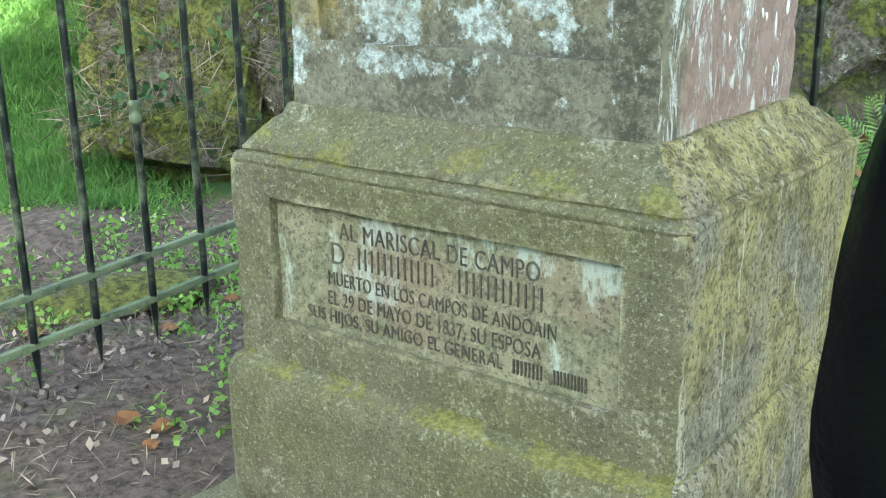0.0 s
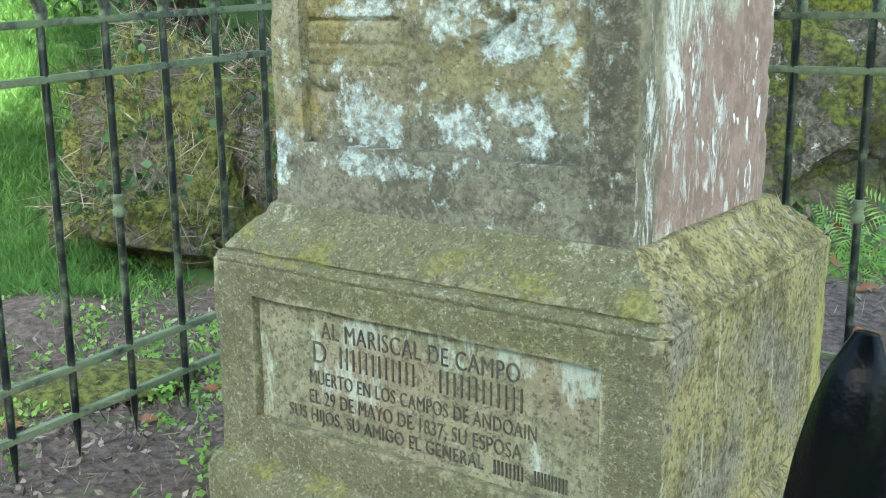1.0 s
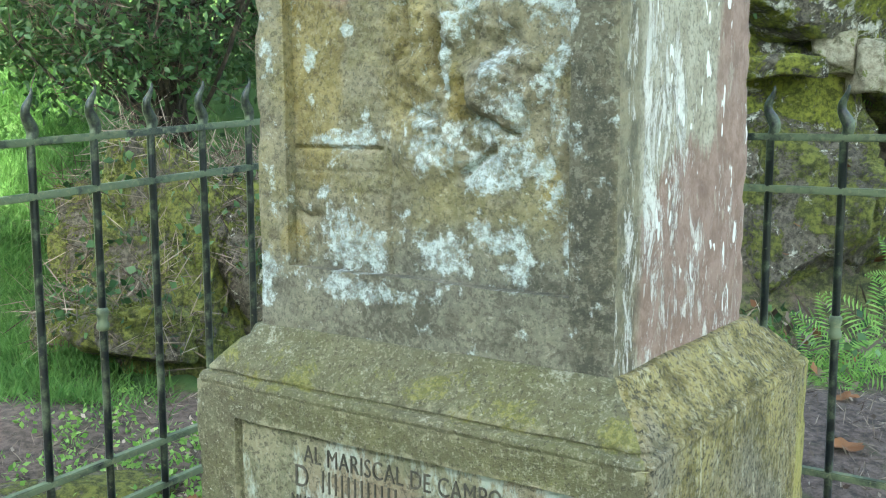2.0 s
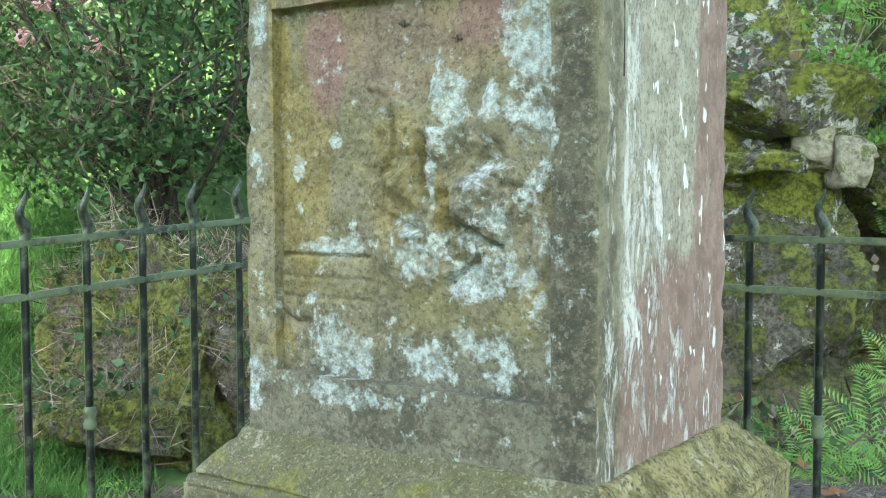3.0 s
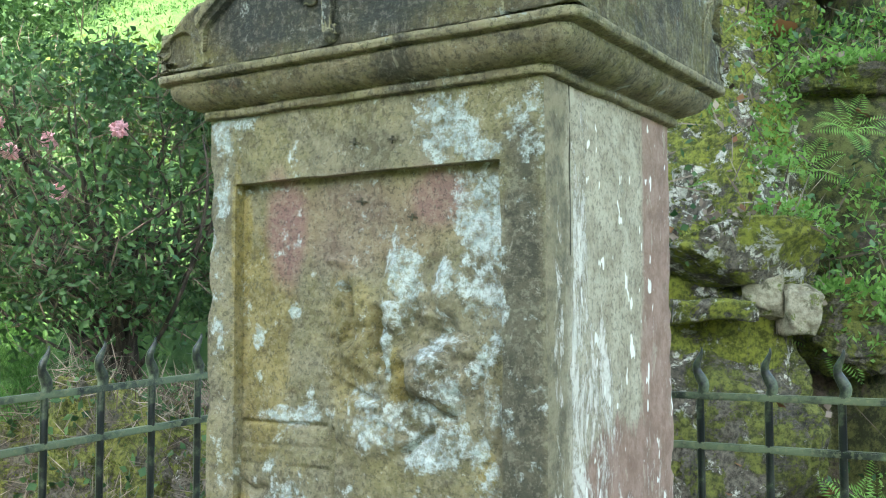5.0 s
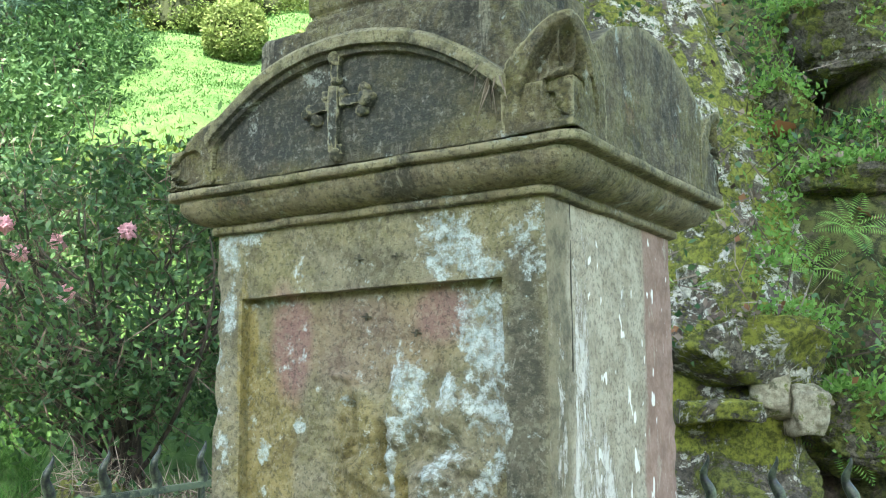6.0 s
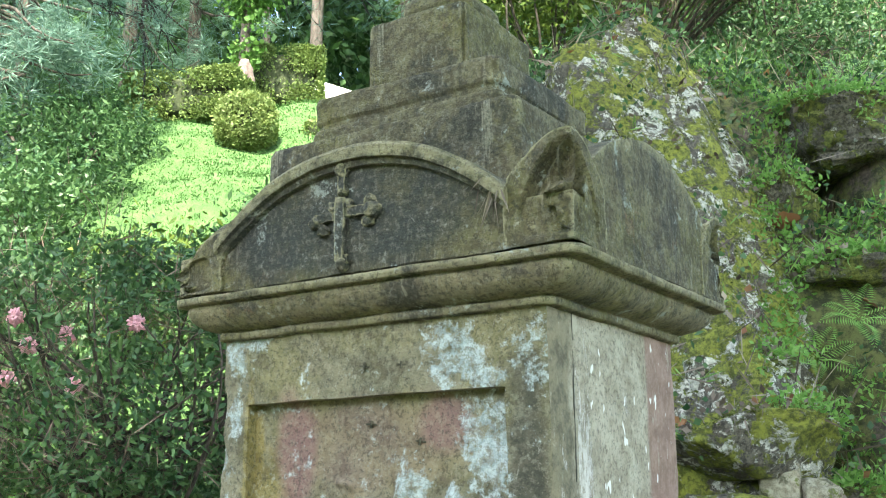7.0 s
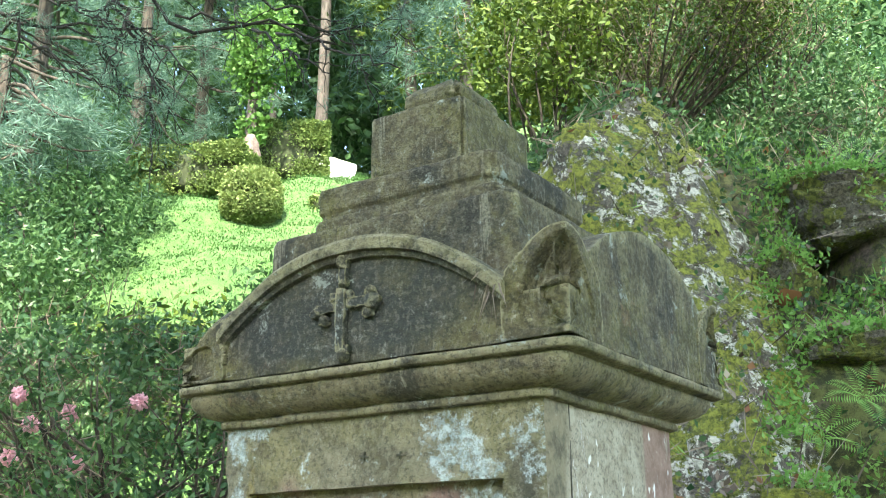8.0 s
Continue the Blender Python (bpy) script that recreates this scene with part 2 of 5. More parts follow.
def stone_cap(name="weathered_cap_stone", pale=(0, 0, 0)):
    k = Mat(name, 0.9)
    mid, fine = k.noise(15, 10, 0.78), k.noise(110, 4, 0.75)
    c = k.mix(k.ramp(mid, 0.40, 0.60), (0.076 + pale[0], 0.064 + pale[1], 0.033 + pale[2]), (0.165 + pale[0], 0.142 + pale[1], 0.072 + pale[2]))
    c = k.mix(k.ramp(k.noise(3.5, 6, 0.65), 0.47, 0.60, 0, 0.8), c, k.mix(k.ramp(mid, 0.4, 0.6), (0.078, 0.074, 0.022), (0.165, 0.148, 0.046)))
    # sooty crust, damp runs and rusty patches
    c = k.mix(k.ramp(k.noise(5.5, 9, 0.72, None, 0.4), 0.50, 0.61, 0, 0.85), c, k.mix(k.ramp(mid, 0.4, 0.6), (0.026, 0.025, 0.019), (0.066, 0.060, 0.042)))
    c = k.mix(k.ramp(k.noise(15, 8, 0.75, (1.3, 1.3, 0.14)), 0.55, 0.66, 0, 0.6), c, (0.030, 0.029, 0.020))
    c = k.mix(k.ramp(k.noise(7, 8, 0.75, None, 0.3), 0.60, 0.68, 0, 0.6), c, (0.20, 0.125, 0.070))
    c = k.mix(k.ramp(k.noise(20, 6, 0.7, (1.3, 1.3, 0.15)), 0.60, 0.68, 0, 0.6), c, (0.33, 0.305, 0.215))
    # shade of the recessed tympanum, put into the colour as a dark oval
    c = k.mix(k.math("MULTIPLY", k.near((-0.02, -0.345, 1.965), (0.31, 0.06, 0.10), 0.5), k.ramp(k.noise(6, 8, 0.75), 0.35, 0.55, 0.45, 0.9)), c, (0.036, 0.041, 0.038))
    # worn arrises, pale where the crust has gone
    geo = k.t.nodes.new("ShaderNodeNewGeometry")
    rub = k.ramp(k.math("ADD", geo.outputs["Pointiness"], k.math("MULTIPLY", k.math("SUBTRACT", k.noise(22, 6, 0.7), 0.5), 0.16)), 0.525, 0.58, 0, 0.8)
    c = k.mix(rub, c, (0.33, 0.30, 0.17))
    c = grain(k, c, 0.34, 0.3)
    # pale blue-white lichen in small ragged patches
    l = k.math("ADD", k.noise(11, 9, 0.75, None, 0.3), k.math("MULTIPLY", k.math("SUBTRACT", k.noise(60, 5, 0.75), 0.5), 0.25))
    c = k.mix(k.ramp(l, 0.60, 0.66, 0, 0.75), c, (0.36, 0.395, 0.345))
    return k.done(c, k.math("ADD", k.math("MULTIPLY", mid, 1.2), fine), 1.0, 0.008)


def iron(name, algae, sheen=0.32, dark=(0.008, 0.015, 0.021)):
    k = Mat(name, 0.42)
    n = k.noise(7, 6, 0.7)
    c = k.mix(k.ramp(n, algae - 0.05, algae + 0.14), dark, (0.13, 0.165, 0.095))
    c = k.mix(k.ramp(k.noise(60, 3), algae + 0.14, algae + 0.24, 0, 0.6), c, (0.20, 0.22, 0.12))
    return k.done(c, k.noise(150, 3), 0.3, 0.002, k.ramp(n, algae - 0.04, algae + 0.1, sheen, 0.75))


def ground_mat():
    k = Mat("soil_and_turf", 0.95)
    n, f = k.noise(1.6, 6, 0.65), k.noise(28, 8, 0.75)
    soil = k.mix(k.ramp(f, 0.35, 0.65), (0.036, 0.026, 0.022), (0.150, 0.112, 0.092))
    soil = k.mix(k.ramp(k.noise(4, 5), 0.55, 0.65, 0, 0.6), soil, (0.07, 0.085, 0.03))
    turf = k.mix(k.ramp(k.noise(5, 6, 0.7), 0.3, 0.7), (0.042, 0.098, 0.020), (0.082, 0.155, 0.040))
    attr = k.t.nodes.new("ShaderNodeAttribute")
    attr.attribute_name = "turf"
    g = k.ramp(k.math("ADD", attr.outputs["Fac"], k.math("MULTIPLY", k.math("SUBTRACT", n, 0.5), 0.7)), 0.42, 0.58)
    bank = k.t.nodes.new("ShaderNodeAttribute")
    bank.attribute_name = "bank"
    mossy = k.mix(k.ramp(k.noise(12, 9, 0.78), 0.42, 0.58), (0.030, 0.034, 0.012), (0.125, 0.130, 0.040))
    b = k.ramp(k.math("ADD", bank.outputs["Fac"], k.math("MULTIPLY", k.math("SUBTRACT", k.noise(2.5, 9, 0.75), 0.5), 1.6)), 0.45, 0.6)
    return k.done(k.mix(g, k.mix(b, soil, mossy), turf), f, 0.9, 0.02)


def mossy_rock(name="mossy_rock", lichen=0.56, moss=0.47, lush=1.0):
    k = Mat(name, 0.95)
    n, f = k.noise(5.0, 10, 0.76, None, 0.3), k.noise(40, 8, 0.8)
    c = k.mix(k.ramp(f, 0.38, 0.62), (0.042, 0.036, 0.026), (0.20, 0.175, 0.13))
    c = k.mix(k.ramp(k.noise(3, 6, 0.7), 0.45, 0.6, 0, 0.5), c, (0.03, 0.028, 0.02))
    c = k.mix(k.ramp(k.noise(8, 11, 0.78, None, 0.4), lichen, lichen + 0.04), c, k.mix(k.ramp(f, 0.4, 0.6), (0.40, 0.40, 0.33), (0.70, 0.68, 0.58)))
    ms = k.ramp(n, moss, moss + 0.05)
    c = k.mix(ms, c, k.mix(k.ramp(k.noise(30, 6, 0.75), 0.38, 0.62), (0.046 * lush, 0.054 * lush, 0.010), (0.180 * lush, 0.190 * lush, 0.038)))
    return k.done(c, k.math("ADD", k.math("MULTIPLY", ms, 0.5), f), 1.0, 0.02)


def bare_rock():
    k = Mat("bare_tan_rock", 0.95)
    f = k.noise(30, 9, 0.8)
    c = k.mix(k.ramp(f, 0.38, 0.62), (0.20, 0.175, 0.115), (0.42, 0.385, 0.28))
    c = k.mix(k.ramp(k.noise(9, 9, 0.78), 0.52, 0.60, 0, 0.85), c, (0.075, 0.072, 0.035))
    c = k.mix(k.ramp(k.noise(14, 9, 0.78), 0.58, 0.63), c, (0.13, 0.15, 0.03))
    return k.done(c, f, 1.0, 0.015)


def leaf_mat(name, a, b, rough=0.5, thin=0.25):
    k = Mat(name, rough)
    c = k.mix(k.island(), a, b)
    c = k.mix(k.ramp(k.noise(3, 3), 0.4, 0.65, 0, 0.5), c, (a[0] * 0.6, a[1] * 0.62, a[2] * 0.6))
    k.b.inputs["Specular IOR Level"].default_value = 0.25
    k.done(c)
    tr = k.t.nodes.new("ShaderNodeBsdfTranslucent")
    k.put(tr.inputs[0], c)
    mx = k.t.nodes.new("ShaderNodeMixShader")
    mx.inputs[0].default_value = thin
    k.t.links.new(k.b.outputs[0], mx.inputs[1])
    k.t.links.new(tr.outputs[0], mx.inputs[2])
    k.t.links.new(mx.outputs[0], k.t.nodes["Material Output"].inputs[0])
    return k.m


def bark_mat(name, a, b):
    k = Mat(name, 0.95)
    n = k.noise(18, 7, 0.7, (1, 1, 0.25))
    return k.done(k.mix(k.ramp(n, 0.35, 0.65), a, b), n, 0.9, 0.02)


def plain(name, a, b, rough=0.8, scale=20):
    k = Mat(name, rough)
    n = k.noise(scale, 6, 0.7)
    return k.done(k.mix(k.ramp(n, 0.35, 0.65), a, b), n, 0.5, 0.004)


M_BASE, M_BSIDE, M_DIE, M_DSIDE, M_CAP = stone_base(), stone_side_base(), stone_die(), stone_die_side(), stone_cap()
M_CORN = stone_cap("cornice_stone", (0.095, 0.080, 0.050))
M_IRON, M_GROUND, M_ROCK = iron("green_painted_iron", 0.40, 0.32, (0.006, 0.013, 0.014)), ground_mat(), mossy_rock()
M_PICKET = iron("blackened_iron", 0.53, 0.30, (0.003, 0.006, 0.009))
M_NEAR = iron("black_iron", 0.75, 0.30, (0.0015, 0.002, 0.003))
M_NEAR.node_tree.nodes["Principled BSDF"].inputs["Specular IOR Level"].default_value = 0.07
M_PALEROCK = mossy_rock("pale_lichen_rock", 0.47, 0.53)
M_BAREROCK = bare_rock()
M_DARKROCK = mossy_rock("dark_moss_rock", 0.66, 0.44)
M_SLAB = mossy_rock("moss_and_lichen_rock", 0.500, 0.458, 1.40)
M_INK = plain("letter_paint", (0.035, 0.034, 0.026), (0.085, 0.080, 0.060), 0.9, 60)
M_MARK = plain("cut_stone", (0.045, 0.042, 0.028), (0.10, 0.092, 0.06), 0.95, 60)
M_LEAF = leaf_mat("shrub_leaf", (0.034, 0.084, 0.032), (0.115, 0.195, 0.070), 0.42, 0.28)
M_LAUREL = leaf_mat("bright_shrub_leaf", (0.038, 0.075, 0.010), (0.125, 0.172, 0.027), 0.6, 0.22)
M_IVY = leaf_mat("ivy_leaf", (0.026, 0.072, 0.026), (0.13, 0.225, 0.085), 0.42, 0.25)
M_CREEPER = leaf_mat("sunlit_ivy_leaf", (0.060, 0.140, 0.025), (0.140, 0.260, 0.060), 0.6, 0.35)
M_FERN = leaf_mat("fern_leaf", (0.14, 0.29, 0.055), (0.28, 0.46, 0.12), 0.5, 0.4)
# near grass: brighter than M_LAWN, sunlight put into the colour under the crown's shade
M_GRASS_SUNLIT = leaf_mat("sunlit_grass_blade", (0.075, 0.180, 0.040), (0.160, 0.300, 0.085), 0.6, 0.4)
M_LAWN = leaf_mat("lawn_blade", (0.036, 0.092, 0.019), (0.068, 0.142, 0.037), 0.7, 0.3)
M_PINE = leaf_mat("pine_needle", (0.060, 0.125, 0.090), (0.180, 0.270, 0.210), 0.6, 0.32)
M_WOODS = leaf_mat("far_leaf", (0.030, 0.075, 0.028), (0.090, 0.165, 0.058), 0.6, 0.35)
M_MOSS = leaf_mat("moss_tuft", (0.055, 0.072, 0.014), (0.175, 0.200, 0.042), 0.9, 0.2)
M_HEDGE = leaf_mat("hedge_leaf", (0.085, 0.132, 0.034), (0.190, 0.250, 0.070), 0.6)
M_BOX = leaf_mat("clipped_leaf", (0.130, 0.185, 0.055), (0.270, 0.325, 0.115), 0.6, 0.3)
M_DEAD = leaf_mat("dead_leaf", (0.16, 0.066, 0.028), (0.36, 0.19, 0.085), 0.7, 0.15)
M_LITTER = leaf_mat("litter", (0.06, 0.04, 0.03), (0.40, 0.33, 0.26), 0.9, 0.05)
M_CHIP = leaf_mat("wood_chip", (0.07, 0.05, 0.038), (0.42, 0.36, 0.30), 0.9, 0.05)
M_FLOWER = leaf_mat("pink_petal", (0.80, 0.42, 0.50), (0.92, 0.68, 0.72), 0.6, 0.35)
M_BARK = bark_mat("dark_bark", (0.020, 0.016, 0.012), (0.085, 0.067, 0.051))
M_STEM = bark_mat("brown_twig", (0.055, 0.038, 0.028), (0.21, 0.155, 0.115))
# near black, so that sunlit twigs still read as unlit silhouettes
M_TWIG = bark_mat("silhouette_bark", (0.008, 0.007, 0.006), (0.03, 0.025, 0.02))
M_PALEBARK = bark_mat("pale_bark", (0.045, 0.036, 0.031), (0.120, 0.098, 0.086))
M_POST = plain("pinkish_stone", (0.11, 0.075, 0.065), (0.20, 0.145, 0.125), 0.9, 12)
M_WHITE = plain("white_wall", (0.75, 0.75, 0.73), (0.85, 0.85, 0.83), 0.8, 3)

# ---- helpers of this place ----
RNG = np.random.default_rng(7)


def part(name, bm, material, parent, label="", smooth=True):
    """Links a bmesh as one mesh object under a thing or a part."""
    me = bpy.data.meshes.new(name)
    for e in bm.edges:
        if len(e.link_faces) == 2 and e.calc_face_angle(0) > 0.48:
            e.smooth = False
    bm.to_mesh(me)
    bm.free()
    for p in me.polygons:
        p.use_smooth = smooth
    for m in material if isinstance(material, (list, tuple)) else (material,):
        me.materials.append(m)
    ob = new(name, me)
    ob.parent = parent
    if label:
        tagged(ob, label)
    return ob


def thing(name, label, category, group="", kind="", at=(0, 0, 0)):
    ob = new(name)
    ob.location = at
    return tagged(ob, label, category, group, kind)


def mesh_from(name, verts, faces, material, parent=None, smooth=False):
    me = bpy.data.meshes.new(name)
    me.from_pydata([tuple(v) for v in verts], [], [tuple(f) for f in faces])
    me.materials.append(material)
    if smooth:
        for p in me.polygons:
            p.use_smooth = True
    ob = new(name, me)
    ob.parent = parent
    return ob


def wear(co, amp, scale=9.0):
    """A small weathered offset of a point of stone."""
    return noise.noise_vector(co * scale) * amp + noise.noise_vector(co * scale * 4.3) * amp * 0.45


def ring_loft(profile, m=24, amp=0.003, caps=True, round_=0.012):
    """A block lofted through rectangles (hx, y0, y1, z), m points a side, with softened corners."""
    bm = bmesh.new()
    rings = []
    for hx, y0, y1, z in profile:
        pts = []
        c = [(-hx, y0), (hx, y0), (hx, y1), (-hx, y1)]
        for i in range(4):
            a, b = Vector(c[i]), Vector(c[(i + 1) % 4])
            for j in range(m):
                u = j / m
                p = a.lerp(b, u)
                if j == 0:
                    p += (Vector((0, (y0 + y1) / 2)) - p).normalized() * round_
                pts.append(Vector((p.x, p.y, z)))
        rings.append([bm.verts.new(p + wear(p, amp)) for p in pts])
    n = 4 * m
    for r, s in zip(rings, rings[1:]):
        for i in range(n):
            f = bm.faces.new((r[i], r[(i + 1) % n], s[(i + 1) % n], s[i]))
            f.material_index = 1 if m <= i < 2 * m else 0
    if caps:
        bm.faces.new(rings[0][::-1])
        bm.faces.new(rings[-1])
    return bm


def dense(profile, steps):
    """The same profile with each straight stretch cut into steps."""
    out = []
    for a, b in zip(profile, profile[1:]):
        out += [tuple(x + (y - x) * i / steps for x, y in zip(a, b)) for i in range(steps)]
    return out + [profile[-1]]


def face_grid(bm, o, u, v, nu, nv, amp=0.003, shape=None, index=0):
    """A worn rectangular face from o along u and v; shape(a, b) gives an offset along the outward normal."""
    o, u, v = Vector(o), Vector(u), Vector(v)
    n = u.cross(v).normalized()
    g = []
    for j in range(nv + 1):
        row = []
        for i in range(nu + 1):
            p = o + u * (i / nu) + v * (j / nv)
            q = p + wear(p, amp)
            if shape:
                q += n * shape(p)
            row.append(bm.verts.new(q))
        g.append(row)
    for j in range(nv):
        for i in range(nu):
            f = bm.faces.new((g[j][i], g[j][i + 1], g[j + 1][i + 1], g[j + 1][i]))
            f.material_index = index


def framed_block(x0, x1, y0, y1, z0, z1, px0, px1, pz0, pz1, deep, amp=0.003):
    """A block whose front (-y) has a sunk panel, open at the back of the sinking."""
    bm = bmesh.new()
    k = 0.02

    def g(o, u, v, index=0):
        nu, nv = max(1, round(Vector(u).length / k)), max(1, round(Vector(v).length / k))
        face_grid(bm, o, u, v, nu, nv, amp, None, index)
    xs, zs = (x0, px0, px1, x1), (z0, pz0, pz1, z1)
    for i in range(3):
        for j in range(3):
            if (i, j) != (1, 1):
                g((xs[i], y0, zs[j]), (xs[i + 1] - xs[i], 0, 0), (0, 0, zs[j + 1] - zs[j]))
    g((px0, y0, pz0), (px1 - px0, 0, 0), (0, deep, 0))
    g((px0, y0, pz1), (0, deep, 0), (px1 - px0, 0, 0))
    g((px0, y0, pz0), (0, deep, 0), (0, 0, pz1 - pz0))
    g((px1, y0, pz0), (0, 0, pz1 - pz0), (0, deep, 0))
    g((x1, y0, z0), (0, y1 - y0, 0), (0, 0, z1 - z0), 1)
    g((x0, y1, z0), (0, y0 - y1, 0), (0, 0, z1 - z0))
    g((x1, y1, z0), (x0 - x1, 0, 0), (0, 0, z1 - z0))
    g((x0, y0, z1), (x1 - x0, 0, 0), (0, y1 - y0, 0))
    bmesh.ops.remove_doubles(bm, verts=bm.verts, dist=0.002)
    for v in bm.verts:
        ex = min(abs(v.co.x - x0), abs(v.co.x - x1))
        ey = min(abs(v.co.y - y0), abs(v.co.y - y1))
        if ex < 0.008 and ey < 0.008:
            chip = 0.002 + 0.009 * max(0.0, noise.noise(v.co * 13) + 0.6 * noise.noise(v.co * 37) - 0.12)
            v.co.x -= math.copysign(chip, v.co.x)
            v.co.y -= math.copysign(chip, v.co.y - (y0 + y1) / 2)
    return bm


def tube(bm, pts, radii, sides=8, flat=1.0):
    """A round bar through points, closed at both ends."""
    rings = []
    pts = [Vector(p) for p in pts]
    ref = Vector((0, 1, 0)) if abs((pts[-1] - pts[0]).normalized().y) < 0.8 else Vector((1, 0, 0))
    for i, p in enumerate(pts):
        d = (pts[min(i + 1, len(pts) - 1)] - pts[max(i - 1, 0)]).normalized()
        a = d.cross(ref).normalized()
        b = d.cross(a)
        rings.append([bm.verts.new(p + (a * math.cos(2 * math.pi * j / sides) + b * flat * math.sin(2 * math.pi * j / sides)) * radii[i]) for j in range(sides)])
    for r, s in zip(rings, rings[1:]):
        for j in range(sides):
            bm.faces.new((r[j], r[(j + 1) % sides], s[(j + 1) % sides], s[j]))
    bm.faces.new(rings[0][::-1])
    bm.faces.new(rings[-1])
    return bm


# ---- ground ----
EYE0, FWD, SIDE = Vector((1.1, -1.75)), Vector((-0.56, 0.83)), Vector((0.83, 0.56))


def place(d, s):
    """World x, y of a point d metres ahead of where the viewer stands and s metres to the side."""
    p = EYE0 + FWD * d + SIDE * s
    return p.x, p.y


LEFT_D = [-200, 3.2, 4.2, 6.0, 7.0, 10.5, 17, 21, 40, 80, 300]
LEFT_Z = [0.0, 0.0, 0.1, 0.5, 1.0, 3.7, 8.0, 9.6, 14, 22, 40]
RIGHT_D = [-200, 2.7, 4.0, 4.65, 4.85, 5.1, 5.5, 6.5, 8, 12, 30, 80, 300]
RIGHT_Z = [0.0, 0.0, 0.18, 0.30, 0.65, 1.35, 2.2, 4.0, 4.9, 6.8, 15, 24, 42]


def ground(x, y):
    """Height of the ground, for numbers or arrays."""
    x, y = np.asarray(x, float), np.asarray(y, float)
    d = (x - EYE0.x) * FWD.x + (y - EYE0.y) * FWD.y
    s = (x - EYE0.x) * SIDE.x + (y - EYE0.y) * SIDE.y
    w = np.clip((s / np.maximum(np.abs(d), 1.0) + 0.06) / 0.2, 0, 1)
    w = w * w * (3 - 2 * w)
    z = np.interp(d, LEFT_D, LEFT_Z) * (1 - w) + np.interp(d, RIGHT_D, RIGHT_Z) * w
    # a dark hollow under the overhang on the bank
    z = z - 0.95 * np.exp(-((s - 2.58) / 0.17) ** 4) * np.clip((d - 5.98) / 0.15, 0, 1) * np.clip((7.0 - d) / 0.2, 0, 1)
    z = z - 0.9 * np.exp(-((s - 2.05) / 0.24) ** 4) * np.clip((d - 4.78) / 0.12, 0, 1) * np.clip((5.7 - d) / 0.2, 0, 1)
    far = np.clip((d - 2.4) / 2.5, 0, 1)
    z = z + far * (0.10 * np.sin(1.9 * x + 0.7 * y) * np.sin(1.3 * y - 0.6 * x) + 0.05 * np.sin(5.1 * x + 1.0) * np.sin(4.3 * y))
    return z + 0.008 * np.sin(9 * x + 2 * y) * np.sin(8 * y - 3 * x)


def on_ground(x, y, up=0.0):
    return Vector((x, y, float(ground(x, y)) + up))


def make_ground():
    near = np.linspace(-6, 14, 230)
    steps = np.concatenate([[-400, -150, -60, -25, -12], near, 14 + np.geomspace(0.3, 600, 34)])
    sides = np.concatenate([-9 - np.geomspace(0.3, 500, 26)[::-1], np.linspace(-9, 9, 200), 9 + np.geomspace(0.3, 500, 26)])
    D, S = np.meshgrid(steps, sides, indexing="ij")
    X, Y = EYE0.x + FWD.x * D + SIDE.x * S, EYE0.y + FWD.y * D + SIDE.y * S
    Z = ground(X, Y)
    n, m = D.shape
    idx = np.arange(n * m).reshape(n, m)
    faces = np.stack([idx[:-1, :-1], idx[:-1, 1:], idx[1:, 1:], idx[1:, :-1]], -1).reshape(-1, 4)
    ob = mesh_from("ground", np.stack([X, Y, Z], -1).reshape(-1, 3).tolist(), faces.tolist(), M_GROUND, None, True)
    w = np.clip((D - 3.6) / 1.2, 0, 1) * np.clip((-0.10 - S / np.maximum(D, 1)) / 0.12, 0, 1)
    w = np.maximum(w, np.clip((D - 8) / 2, 0, 1) * 0.9)
    w = np.maximum(w, np.clip((-0.6 - D) / 1.0, 0, 1) * 0.9)
    a = ob.data.attributes.new("turf", "FLOAT", "POINT")
    a.data.foreach_set("value", w.reshape(-1))
    b = ob.data.attributes.new("bank", "FLOAT", "POINT")
    b.data.foreach_set("value", (np.clip((D - 3.2) / 1.2, 0, 1) * 0.62).reshape(-1))
    tagged(ob, "dark soil with leaf litter rising to sunlit turf", "ground", kind="structure")


make_ground()

# ---- the monument ----
LINES = [("AL MARISCAL DE CAMPO", -0.205, 0.214, 0.629, 0.033, "t"), ("D", -0.226, -0.196, 0.580, 0.042, "t"), (6, -0.165, 0.013, 0.580, 0.040, "b"), (6, 0.055, 0.228, 0.581, 0.040, "b"),
         ("MUERTO EN LOS CAMPOS DE ANDOAIN", -0.237, 0.246, 0.539, 0.026, "t"), ("EL 29 DE MAYO DE 1837, SU ESPOSA", -0.239, 0.218, 0.500, 0.027, "t"),
         ("SUS HIJOS, SU AMIGO EL GENERAL", -0.292, 0.145, 0.465, 0.025, "t"), (4, 0.165, 0.225, 0.464, 0.025, "b"), (5, 0.242, 0.305, 0.464, 0.025, "b")]


